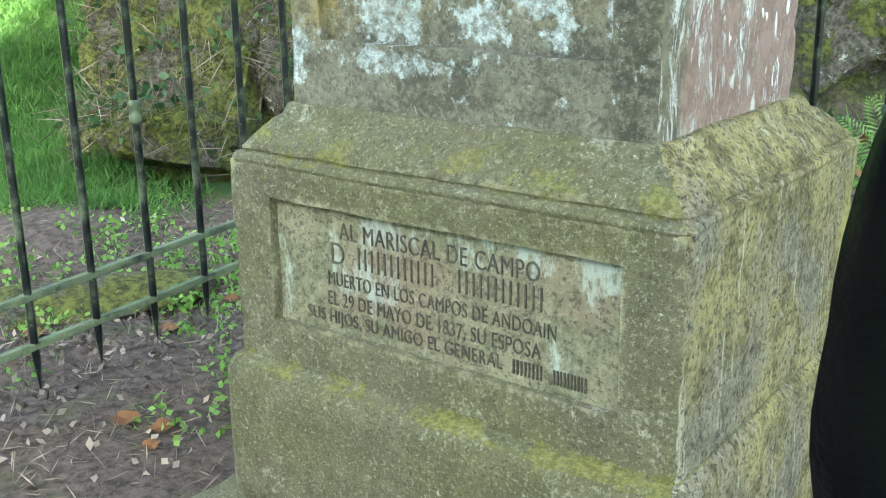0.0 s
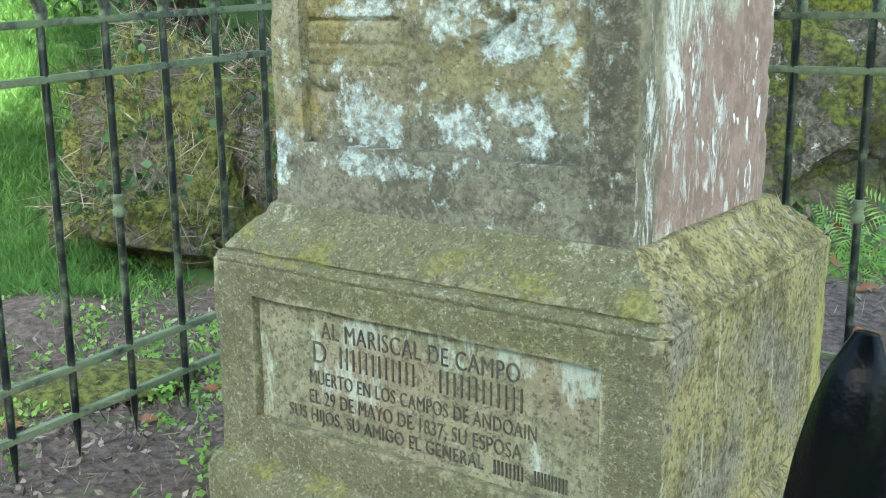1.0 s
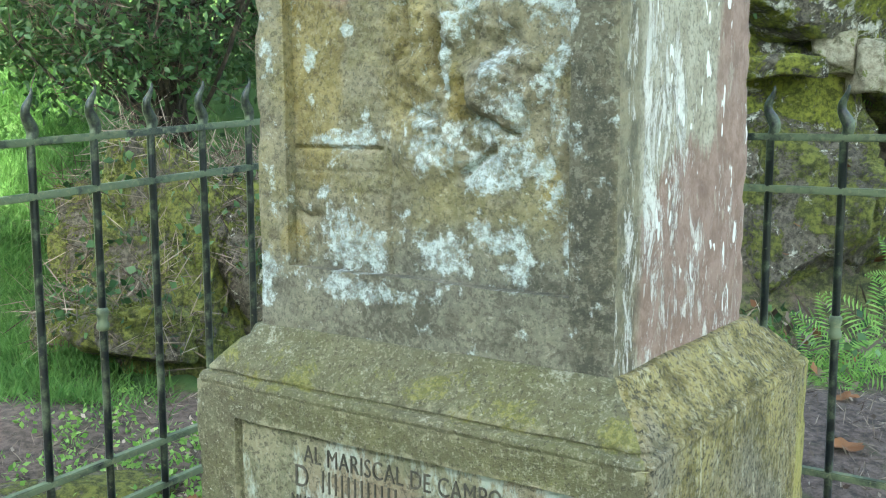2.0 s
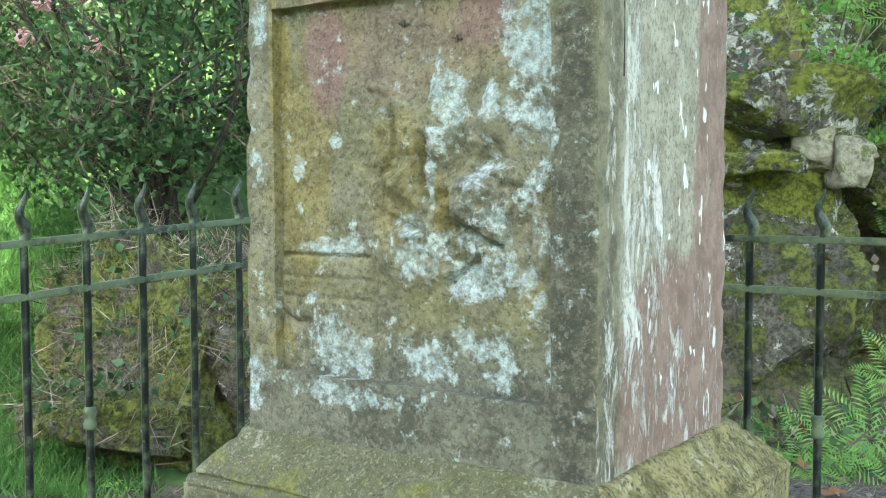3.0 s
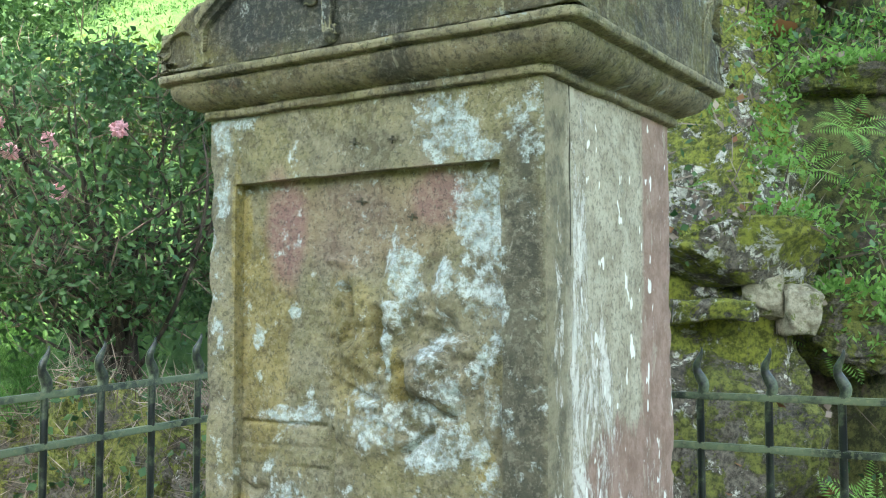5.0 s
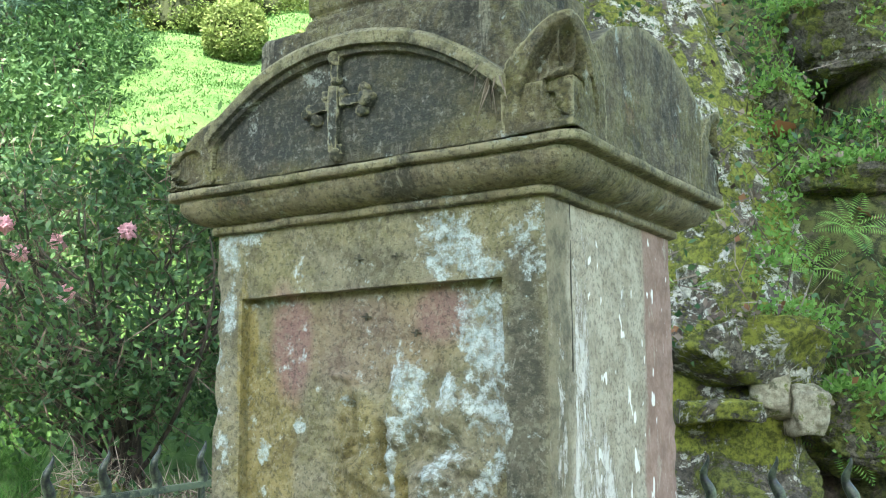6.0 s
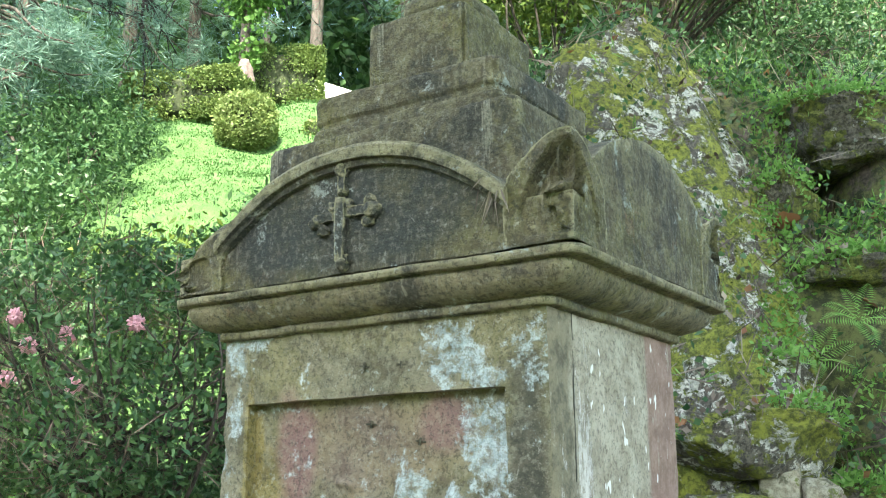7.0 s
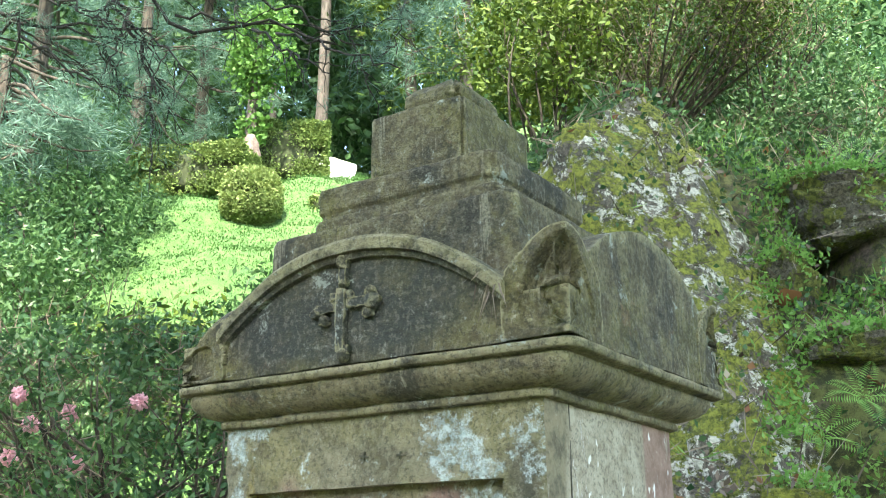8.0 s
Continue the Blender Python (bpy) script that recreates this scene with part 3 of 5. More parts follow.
def make_lettering(parent, y):
    """The inscription, line by line; names stand as plain bars."""
    for text, x0, x1, z, h, kind in LINES:
        if kind == "b":
            w, first = (x1 - x0) / text, None
            for i in range(2 * text):
                if first is None:
                    bm = bmesh.new()
                    bmesh.ops.create_cube(bm, size=1, matrix=Matrix.Diagonal((0.0028, 0.003, h, 1)))
                    first = ob = part("letter_bar", bm, M_INK, parent, "", False)
                else:
                    ob = new("letter_bar", first.data)
                    ob.parent = parent
                ob.location = (x0 + w * (i + 0.3) / 2, y, z + h / 2)
            continue
        cu = bpy.data.curves.new("letters", "FONT")
        cu.body, cu.size, cu.extrude, cu.space_character = text, h / 0.7, 0.0012, 1.08
        cu.offset = -0.012 * h
        tmp = new("letters_tmp", cu)
        bpy.context.view_layer.update()
        me = bpy.data.meshes.new_from_object(tmp.evaluated_get(bpy.context.evaluated_depsgraph_get()))
        bpy.data.objects.remove(tmp)
        xs = [v.co.x for v in me.vertices]
        k = (x1 - x0) / (max(xs) - min(xs))
        for v in me.vertices:
            px, pz = (v.co.x - min(xs)) * k + x0, v.co.y + z
            v.co = (px, y - v.co.z, pz)
        me.name = "inscription_line"
        me.materials.clear()
        me.materials.append(M_INK)
        ob = new("inscription_line", me)
        ob.parent = parent


def blob(p, cx, cz, rx, rz, h):
    q = ((p.x - cx) / rx) ** 2 + ((p.z - cz) / rz) ** 2
    return h * math.exp(-q * q)


def relief(p):
    """What is left of the carved arms on the sunk panel: a broken shield and lumps, cracks and cut lines."""
    j = Vector((noise.noise(p * 21), 0, noise.noise(p * 21 + Vector((9, 0, 4))))) * 0.018
    q = p + j
    rough = noise.fractal(p * 18, 0.6, 2.1, 5)
    h = 0.0
    for b in ((-0.01, 1.36, 0.058, 0.095, 0.020), (0.15, 1.285, 0.078, 0.062, 0.036), (0.065, 1.40, 0.024, 0.11, 0.022), (0.02, 1.20, 0.074, 0.062, 0.020), (0.20, 1.20, 0.07, 0.05, 0.012), (0.268, 1.24, 0.013, 0.075, 0.018),
              (0.19, 1.12, 0.08, 0.05, 0.010), (-0.19, 1.09, 0.115, 0.10, 0.007), (0.18, 1.44, 0.035, 0.05, 0.012)):
        h += blob(q, *b)
    core = max(0.0, 1 - ((p.x - 0.08) / 0.22) ** 2 - ((p.z - 1.31) / 0.20) ** 2)
    h += rough * (0.0016 + 0.014 * core)
    # deep breaks between the lumps
    for x0, z0, x1, z1, w, d in ((-0.045, 1.43, -0.03, 1.34, 0.010, 0.022), (0.040, 1.40, 0.035, 1.29, 0.008, 0.022), (0.075, 1.30, 0.09, 1.24, 0.009, 0.020), (0.08, 1.15, 0.14, 1.20, 0.007, 0.016), (0.10, 1.24, 0.19, 1.22, 0.008, 0.018),
                                 (-0.045, 1.255, 0.03, 1.245, 0.007, 0.012), (-0.09, 1.49, -0.02, 1.45, 0.008, -0.008), (0.13, 1.345, 0.255, 1.29, 0.006, 0.010), (-0.29, 1.075, -0.235, 1.055, 0.007, 0.012)):
        ax, az, bx, bz = q.x - x0, q.z - z0, x1 - x0, z1 - z0
        u = max(0.0, min(1.0, (ax * bx + az * bz) / (bx * bx + bz * bz)))
        r = math.hypot(ax - u * bx, az - u * bz)
        h -= d * math.exp(-(r / w) ** 2)
    if abs(p.z - 1.185) < 0.005 and p.x < -0.09:
        h -= 0.008
    if abs(p.x + 0.074) < 0.005 and p.z < 1.185:
        h -= 0.005
    if p.x < -0.08 and 0.98 < p.z < 1.18 and (abs(p.z - 1.145) < 0.003 or abs(p.z - 1.11) < 0.003 or abs(p.x + 0.19) < 0.003):
        h -= 0.003
    return h


def make_monument():
    t = thing("stone_monument", "tall weathered stone monument, lichen-spotted, with inscription and moulded cap", "monument")
    part("footing", ring_loft(dense([(0.56, -0.50, 0.50, -0.1), (0.56, -0.50, 0.50, 0.035), (0.53, -0.47, 0.47, 0.055)], 2), 20, 0.008), [M_BASE, M_BSIDE], t, "mossy footing slab")
    part("plinth", ring_loft(dense([(0.487, -0.415, 0.425, 0.05), (0.487, -0.415, 0.425, 0.335), (0.480, -0.405, 0.42, 0.352), (0.468, -0.380, 0.41, 0.362)], 6), 40, 0.0035), [M_BASE, M_BSIDE], t)
    base = part("base_block", framed_block(-0.465, 0.465, -0.376, 0.40, 0.358, 0.748, -0.362, 0.365, 0.447, 0.688, 0.024), [M_BASE, M_BSIDE], t)
    bm = bmesh.new()
    face_grid(bm, (-0.366, -0.356, 0.443), (0.735, 0, 0), (0, 0, 0.249), 60, 24, 0.0012)
    face = part("inscription_panel", bm, M_PLAQUE, base, "sunken inscription panel, pale and stained")
    make_lettering(face, -0.3578)
    part("weathering", ring_loft(dense([(0.464, -0.375, 0.399, 0.742), (0.468, -0.379, 0.402, 0.752), (0.464, -0.373, 0.398, 0.7605), (0.452, -0.361, 0.386, 0.7625), (0.451, -0.360, 0.385, 0.766), (0.455, -0.364, 0.389, 0.770),
                                        (0.408, -0.318, 0.340, 0.822), (0.395, -0.306, 0.318, 0.830), (0.387, -0.299, 0.305, 0.847), (0.382, -0.294, 0.300, 0.851), (0.364, -0.280, 0.284, 0.852)], 3), 48, 0.0032), [M_BASE, M_BSIDE], t, "sloping moss-grown weathering course")
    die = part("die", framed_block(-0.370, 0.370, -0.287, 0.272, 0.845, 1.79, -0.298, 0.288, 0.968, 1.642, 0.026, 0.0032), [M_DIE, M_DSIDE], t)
    bm = bmesh.new()
    face_grid(bm, (-0.304, -0.262, 0.962), (0.598, 0, 0), (0, 0, 0.686), 150, 170, 0.0012, relief)
    part("relief_panel", bm, M_DIE, die, "sunken panel with broken carved relief")
    incised_marks(die)
    bm = bmesh.new()
    bmesh.ops.create_cube(bm, size=1, matrix=Matrix.Translation((0.3692, -0.200, 1.63)) @ Matrix.Diagonal((0.004, 0.002, 0.29, 1)))
    part("mortar_joint", bm, M_INK, die, "fine open joint", False)
    part("cornice", ring_loft(dense([(0.372, -0.289, 0.276, 1.770), (0.385, -0.301, 0.290, 1.773), (0.386, -0.302, 0.291, 1.784), (0.381, -0.297, 0.286, 1.788), (0.396, -0.309, 0.300, 1.791), (0.416, -0.324, 0.322, 1.799), (0.431, -0.336, 0.342, 1.812),
                                     (0.438, -0.342, 0.354, 1.826), (0.438, -0.342, 0.356, 1.836), (0.433, -0.338, 0.352, 1.839), (0.459, -0.354, 0.380, 1.842), (0.460, -0.355, 0.381, 1.856), (0.43, -0.325, 0.35, 1.8585), (0.425, -0.32, 0.345, 1.870)], 2), 40, 0.0022), M_CORN, t, "moulded stone cornice")
    make_pediment(t)
    for (hx, y0, y1, z0, z1), lab in zip(((0.302, -0.258, 0.262, 1.95, 2.176), (0.231, -0.200, 0.208, 2.172, 2.222), (0.227, -0.196, 0.204, 2.221, 2.295), (0.122, -0.143, 0.143, 2.290, 2.460)), ("", "", "", "")):
        part("step_block", ring_loft(dense([(hx - 0.006, y0 + 0.006, y1 - 0.006, z0), (hx - 0.006, y0 + 0.006, y1 - 0.006, z0 + 0.012), (hx, y0, y1, z0 + 0.02), (hx, y0, y1, z1 - 0.010), (hx - 0.003, y0 + 0.003, y1 - 0.003, z1 - 0.002), (hx - 0.012, y0 + 0.012, y1 - 0.012, z1)], 6), 40, 0.0032, True, 0.010), M_CAP, t)
    bm = ring_loft(dense([(0.066, -0.076, 0.076, 2.452), (0.060, -0.070, 0.070, 2.470), (0.058, -0.068, 0.068, 2.478), (0.072, -0.082, 0.082, 2.484), (0.078, -0.088, 0.088, 2.500), (0.076, -0.086, 0.086, 2.518),
                          (0.064, -0.072, 0.072, 2.536), (0.044, -0.050, 0.050, 2.552), (0.018, -0.022, 0.022, 2.560)], 4), 14, 0.006, True, 0.022)
    part("broken_stub", bm, M_CAP, t, "worn stub of a broken finial")


def incised_marks(die):
    """Small crosses cut into the frieze and the head of the panel."""
    for x, y, z in ((-0.01, -0.2885, 1.697), (0.072, -0.2885, 1.694), (-0.01, -0.2655, 1.592), (0.10, -0.2655, 1.558)):
        bm = bmesh.new()
        for dx, dz in ((0.022, 0.003), (0.003, 0.014)):
            bmesh.ops.create_cube(bm, size=1, matrix=Matrix.Translation((x, y, z)) @ Matrix.Rotation(0.15, 4, "Y") @ Matrix.Diagonal((dx, 0.004, dz, 1)))
        for v in bm.verts:
            v.co += wear(v.co.copy(), 0.002, 60)
        part("incised_mark", bm, M_MARK, die, "", False)


def arch(x, half, top, foot, outside):
    """Height of a segmental arch at x."""
    if abs(x) > half:
        return outside
    r = (half * half + (top - foot) ** 2) / (2 * (top - foot))
    return top - r + math.sqrt(max(r * r - x * x, 0))


def worn_bar(x, z, w, h, y, d):
    """A short carved bar with eroded faces, centred on x, z."""
    bm = bmesh.new()
    bmesh.ops.create_cube(bm, size=1, matrix=Matrix.Translation((x, y, z)) @ Matrix.Diagonal((w, d, h, 1)))
    bmesh.ops.subdivide_edges(bm, edges=bm.edges[:], cuts=6, use_grid_fill=True)
    for v in bm.verts:
        v.co += wear(v.co.copy(), 0.004, 50)
    return bm


def make_pediment(t):
    hx, y0, y1, zb = 0.449, -0.341, 0.368, 1.8625
    ym = (y0 + y1) / 2
    bm = bmesh.new()
    n, m = 90, 72
    top = {}
    for i in range(n + 1):
        for j in range(m + 1):
            x, y = -hx + 2 * hx * i / n, y0 + (y1 - y0) * j / m
            za = arch(x, 0.33, 2.098, 1.965, 1.945)
            zc = arch(y - ym, 0.30, 2.118, 1.99, 1.945)
            p = Vector((x, y, max(za, zc)))
            top[i, j] = bm.verts.new(p + wear(p, 0.003))
    for i in range(n):
        for j in range(m):
            bm.faces.new((top[i, j], top[i + 1, j], top[i + 1, j + 1], top[i, j + 1]))

    def wall(keys):
        prev = None
        for k in keys:
            v = top[k]
            col = [v]
            for q in range(1, 9):
                p = Vector((v.co.x, v.co.y, v.co.z + (zb - v.co.z) * q / 8))
                col.append(bm.verts.new(p + wear(p, 0.002)))
            if prev:
                for a, b, c, d in zip(prev, prev[1:], col[1:], col):
                    bm.faces.new((a, b, c, d))
            prev = col
    wall([(i, 0) for i in range(n + 1)])
    wall([(n, j) for j in range(m + 1)])
    wall([(i, m) for i in range(n, -1, -1)])
    wall([(0, j) for j in range(m, -1, -1)])
    bmesh.ops.recalc_face_normals(bm, faces=bm.faces)
    ped = part("pediment", bm, M_CAP, t, "dark arched pediment block")
    # raised arch rim on the front
    bm = bmesh.new()
    rows = []
    for i in range(61):
        x = -0.335 + 0.67 * i / 60
        zo = arch(x, 0.336, 2.100, 1.962, 1.962)
        zi = zo - 0.040
        sec = [(y0 + 0.004, zi), (y0 - 0.012, zi + 0.002), (y0 - 0.014, zi + 0.012), (y0 - 0.023, zi + 0.014), (y0 - 0.025, zo - 0.006), (y0 - 0.018, zo + 0.002), (y0 + 0.03, zo + 0.003)]
        rows.append([bm.verts.new(Vector((x, y, z)) + wear(Vector((x, y, z)), 0.0025)) for y, z in sec])
    for a, b in zip(rows, rows[1:]):
        for q in range(6):
            bm.faces.new((a[q], b[q], b[q + 1], a[q + 1]))
    bm.faces.new(rows[0])
    bm.faces.new(rows[-1][::-1])
    bmesh.ops.recalc_face_normals(bm, faces=bm.faces)
    part("arch_rim", bm, M_CAP, ped)
    # the eroded cross: broken shaft, two arms and worn buds
    cross = part("cross", worn_bar(-0.022, 1.945, 0.020, 0.120, y0 - 0.004, 0.024), M_CAP, ped, "eroded cross in relief")
    for x, z, w, h, d in ((-0.060, 1.972, 0.046, 0.017, 0.018), (0.016, 1.976, 0.050, 0.018, 0.022), (-0.020, 2.040, 0.017, 0.052, 0.020), (-0.016, 1.888, 0.028, 0.016, 0.022)):
        part("cross_arm", worn_bar(x, z, w, h, y0 - 0.003, d), M_CAP, cross)
    for x, z, r in ((-0.020, 2.058, 0.015), (-0.084, 1.966, 0.014), (-0.066, 1.949, 0.012), (0.050, 1.972, 0.017), (0.044, 1.992, 0.012), (0.040, 1.955, 0.012), (-0.004, 1.990, 0.012), (-0.040, 1.990, 0.012), (-0.020, 2.018, 0.010), (-0.016, 1.878, 0.012)):
        bm = bmesh.new()
        bmesh.ops.create_icosphere(bm, subdivisions=3, radius=r, matrix=Matrix.Translation((x, y0 - 0.006, z)))
        for v in bm.verts:
            v.co += wear(v.co.copy(), 0.005, 55)
        part("cross_bud", bm, M_CAP, cross)
    # carved corner ears
    for sx, ya, yb in ((1, y0, 1), (-1, y0, 1), (1, y1, -1), (-1, y1, -1)):
        bm = bmesh.new()
        N, H, W = 34, 40, 0.128

        def height(u):
            # u: 0 at the corner, 1 at the inner foot
            if sx < 0 and yb > 0:
                return 0.04 + 0.09 * math.sin(u * 1.4)
            return 0.19 * (1 - max(0.0, u - 0.12) ** 1.7 / 0.88 ** 1.7 * 0.42)
        grids = []
        for side in (0, 1):
            g = []
            for j in range(H + 1):
                row = []
                for i in range(N + 1):
                    u, w = i / N, j / H
                    z = zb + height(u) * w
                    rim = 0.80 * (1 - w ** 4) - u
                    inside = max(0.0, min(1.0, rim * 7)) * max(0.0, min(1.0, (w - 0.06) * 9)) * max(0.0, min(1.0, (0.93 - w) * 9))
                    if w > 0.44:
                        fold = u / max(0.12, 1.05 - w)
                        dep = 0.014 + 0.018 * u + 0.013 * abs(math.sin(fold * 2.6 + 0.5)) - 0.020 * math.exp(-((w - 0.50) / 0.06) ** 2) * max(0.0, math.sin(fold * 2.6 + 0.5))
                    elif w > 0.32:
                        dep = 0.050
                    else:
                        dep = 0.034 - 0.026 * math.exp(-((u - 0.62) / 0.13) ** 2 - ((w - 0.19) / 0.08) ** 2) - 0.018 * math.exp(-((u - 0.2) / 0.22) ** 2 - ((w - 0.24) / 0.07) ** 2)
                    dep *= inside
                    o = -0.010 + dep
                    if side == 0:
                        p = Vector((sx * (hx + 0.004 - u * W), ya + yb * o, z))
                    else:
                        p = Vector((sx * (hx + 0.004 - o - 0.010), ya + yb * (u * W - 0.010), z))
                    row.append(bm.verts.new(p + wear(p, 0.003, 14)))
                g.append(row)
            for j in range(H):
                for i in range(N):
                    bm.faces.new((g[j][i], g[j][i + 1], g[j + 1][i + 1], g[j + 1][i]))
            grids.append(g)
        back = Vector((sx * (hx - W), ya + yb * W, zb + 0.09))
        bk = bm.verts.new(back)
        for g in grids:
            for i in range(N):
                bm.faces.new((g[H][i], g[H][i + 1], bk))
            for j in range(H):
                bm.faces.new((g[j][N], g[j + 1][N], bk))
        bmesh.ops.remove_doubles(bm, verts=bm.verts, dist=0.004)
        bmesh.ops.recalc_face_normals(bm, faces=bm.faces)
        part("corner_ear", bm, M_CAP, ped, "carved shell-like corner ornament")


def stone_plaque():
    k = Mat("inscription_stone", 0.85)
    mid, fine = k.noise(12, 10, 0.78), k.noise(90, 4, 0.75)
    c = k.mix(k.ramp(mid, 0.42, 0.58), (0.112, 0.115, 0.064), (0.205, 0.198, 0.122))
    c = k.mix(k.ramp(k.noise(3.5, 4), 0.5, 0.62, 0, 0.8), c, (0.19, 0.155, 0.10))
    c = grain(k, c, 0.4, 0.35)
    s = k.noise(12, 9, 0.75, (1, 1, 0.4))
    band = k.math("MAXIMUM", k.near((-0.10, -0.37, 0.60), (0.12, 0.1, 0.09), 1.0), k.near((0.28, -0.37, 0.67), (0.16, 0.1, 0.05), 1.0))
    band = k.math("MAXIMUM", band, k.near((0.1, -0.37, 0.655), (0.2, 0.1, 0.04), 1.0))
    c = k.mix(k.ramp(k.math("ADD", s, k.math("MULTIPLY", band, 0.10)), 0.570, 0.67, 0, 0.65), c, (0.40, 0.47, 0.42))
    return k.done(c, k.math("ADD", mid, fine), 0.5, 0.004)


M_PLAQUE = stone_plaque()
make_monument()

# ---- iron fences ----
TIP, RAILS, FOOT = 1.305, (1.178, 1.048, 0.330, 0.205), 0.092


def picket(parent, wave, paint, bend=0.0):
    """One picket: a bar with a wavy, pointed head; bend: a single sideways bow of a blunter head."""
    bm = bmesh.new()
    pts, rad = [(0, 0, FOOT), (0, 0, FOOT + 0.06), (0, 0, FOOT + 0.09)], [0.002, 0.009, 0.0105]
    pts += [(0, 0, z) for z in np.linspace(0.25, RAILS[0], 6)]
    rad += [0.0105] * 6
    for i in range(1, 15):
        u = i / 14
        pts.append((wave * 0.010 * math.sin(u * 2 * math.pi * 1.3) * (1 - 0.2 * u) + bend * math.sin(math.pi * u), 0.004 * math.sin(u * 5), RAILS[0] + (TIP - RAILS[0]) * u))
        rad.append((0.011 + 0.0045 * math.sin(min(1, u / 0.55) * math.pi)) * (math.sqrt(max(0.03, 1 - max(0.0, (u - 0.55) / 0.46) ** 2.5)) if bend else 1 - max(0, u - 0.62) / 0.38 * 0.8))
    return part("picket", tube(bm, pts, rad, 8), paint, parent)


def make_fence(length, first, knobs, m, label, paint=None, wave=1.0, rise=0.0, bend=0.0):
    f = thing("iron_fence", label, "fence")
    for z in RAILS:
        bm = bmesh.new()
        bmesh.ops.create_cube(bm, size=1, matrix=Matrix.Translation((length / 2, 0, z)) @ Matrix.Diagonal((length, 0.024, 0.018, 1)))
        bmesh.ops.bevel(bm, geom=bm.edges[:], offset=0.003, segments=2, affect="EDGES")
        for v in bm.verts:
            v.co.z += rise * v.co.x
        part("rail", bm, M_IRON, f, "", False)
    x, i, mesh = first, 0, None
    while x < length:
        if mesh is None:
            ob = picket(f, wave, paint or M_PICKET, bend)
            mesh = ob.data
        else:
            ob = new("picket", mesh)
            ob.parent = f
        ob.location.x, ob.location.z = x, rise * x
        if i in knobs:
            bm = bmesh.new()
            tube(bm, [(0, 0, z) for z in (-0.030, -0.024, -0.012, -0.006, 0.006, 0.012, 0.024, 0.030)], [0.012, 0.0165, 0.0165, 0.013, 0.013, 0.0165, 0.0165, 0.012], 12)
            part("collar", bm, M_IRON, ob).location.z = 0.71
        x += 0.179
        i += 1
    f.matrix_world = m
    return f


# along the far side of the plot, and behind the monument
make_fence(2.45, 0.216, (2, 7, 12), pose(-1.2, -1.5, -0.058, 0, 0, 90), "dark green wrought-iron fence with wavy pointed pickets", rise=0.046)
make_fence(2.4, 0.12, (3, 8, 12), pose(-1.18, 0.95, 0, 0, 0, 0), "weathered iron railing behind the monument with wavy pickets")
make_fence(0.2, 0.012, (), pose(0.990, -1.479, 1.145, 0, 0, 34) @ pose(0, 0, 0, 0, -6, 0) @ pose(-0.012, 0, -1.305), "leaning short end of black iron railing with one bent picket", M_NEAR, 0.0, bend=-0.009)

# ---- rocks ----
def unit(n):
    v = RNG.normal(size=(n, 3))
    return v / np.linalg.norm(v, axis=1, keepdims=True)


def boulder(at, radii, turn, material, label, seed, rough=0.22, blocky=0.75, sub=5):
    """A weathered rock: a squared-off ball, cut by planes, split by cracks and broken by noise at three sizes."""
    bm = bmesh.new()
    bmesh.ops.create_icosphere(bm, subdivisions=sub, radius=1)
    off = Vector((seed * 3.7, seed * 1.9, seed * 5.3))
    cut = np.random.default_rng(seed)
    planes = [(Vector(n / np.linalg.norm(n)), q) for n, q in zip(cut.normal(size=(16, 3)), cut.uniform(0.62, 0.98, 16))]
    for v in bm.verts:
        c = Vector([math.copysign(abs(x) ** blocky, x) for x in v.co])
        for n, q in planes:
            c -= n * max(0.0, c.dot(n) - q) * 0.97
        w = c + noise.noise_vector(c * 2.3 + off) * 0.16
        far, _ = noise.voronoi(w * 1.5 + off)
        crack = max(0.0, 1 - (far[1] - far[0]) * 7)
        k = 1 + 0.35 * rough * noise.noise(c * 1.3 + off) + rough * 0.30 * noise.noise(c * 2.9 + off) + rough * 0.24 * noise.noise(c * 7 + off) + rough * 0.17 * noise.noise(c * 17 + off)
        k += rough * 0.08 * noise.noise(c * 41 + off)
        step = rough * 0.35 * abs(noise.noise(c * 1.9 - off)) + rough * 0.28 * crack
        c *= k - step
        v.co = Vector((c.x * radii[0], c.y * radii[1], c.z * radii[2])) * 1.17
    me = bpy.data.meshes.new("boulder")
    bm.to_mesh(me)
    bm.free()
    for p in me.polygons:
        p.use_smooth = True
    me.materials.append(material)
    ob = new("boulder", me)
    ob.matrix_world = Matrix.Translation(at) @ Euler([radians(a) for a in turn]).to_matrix().to_4x4()
    return tagged(ob, label, "rock")


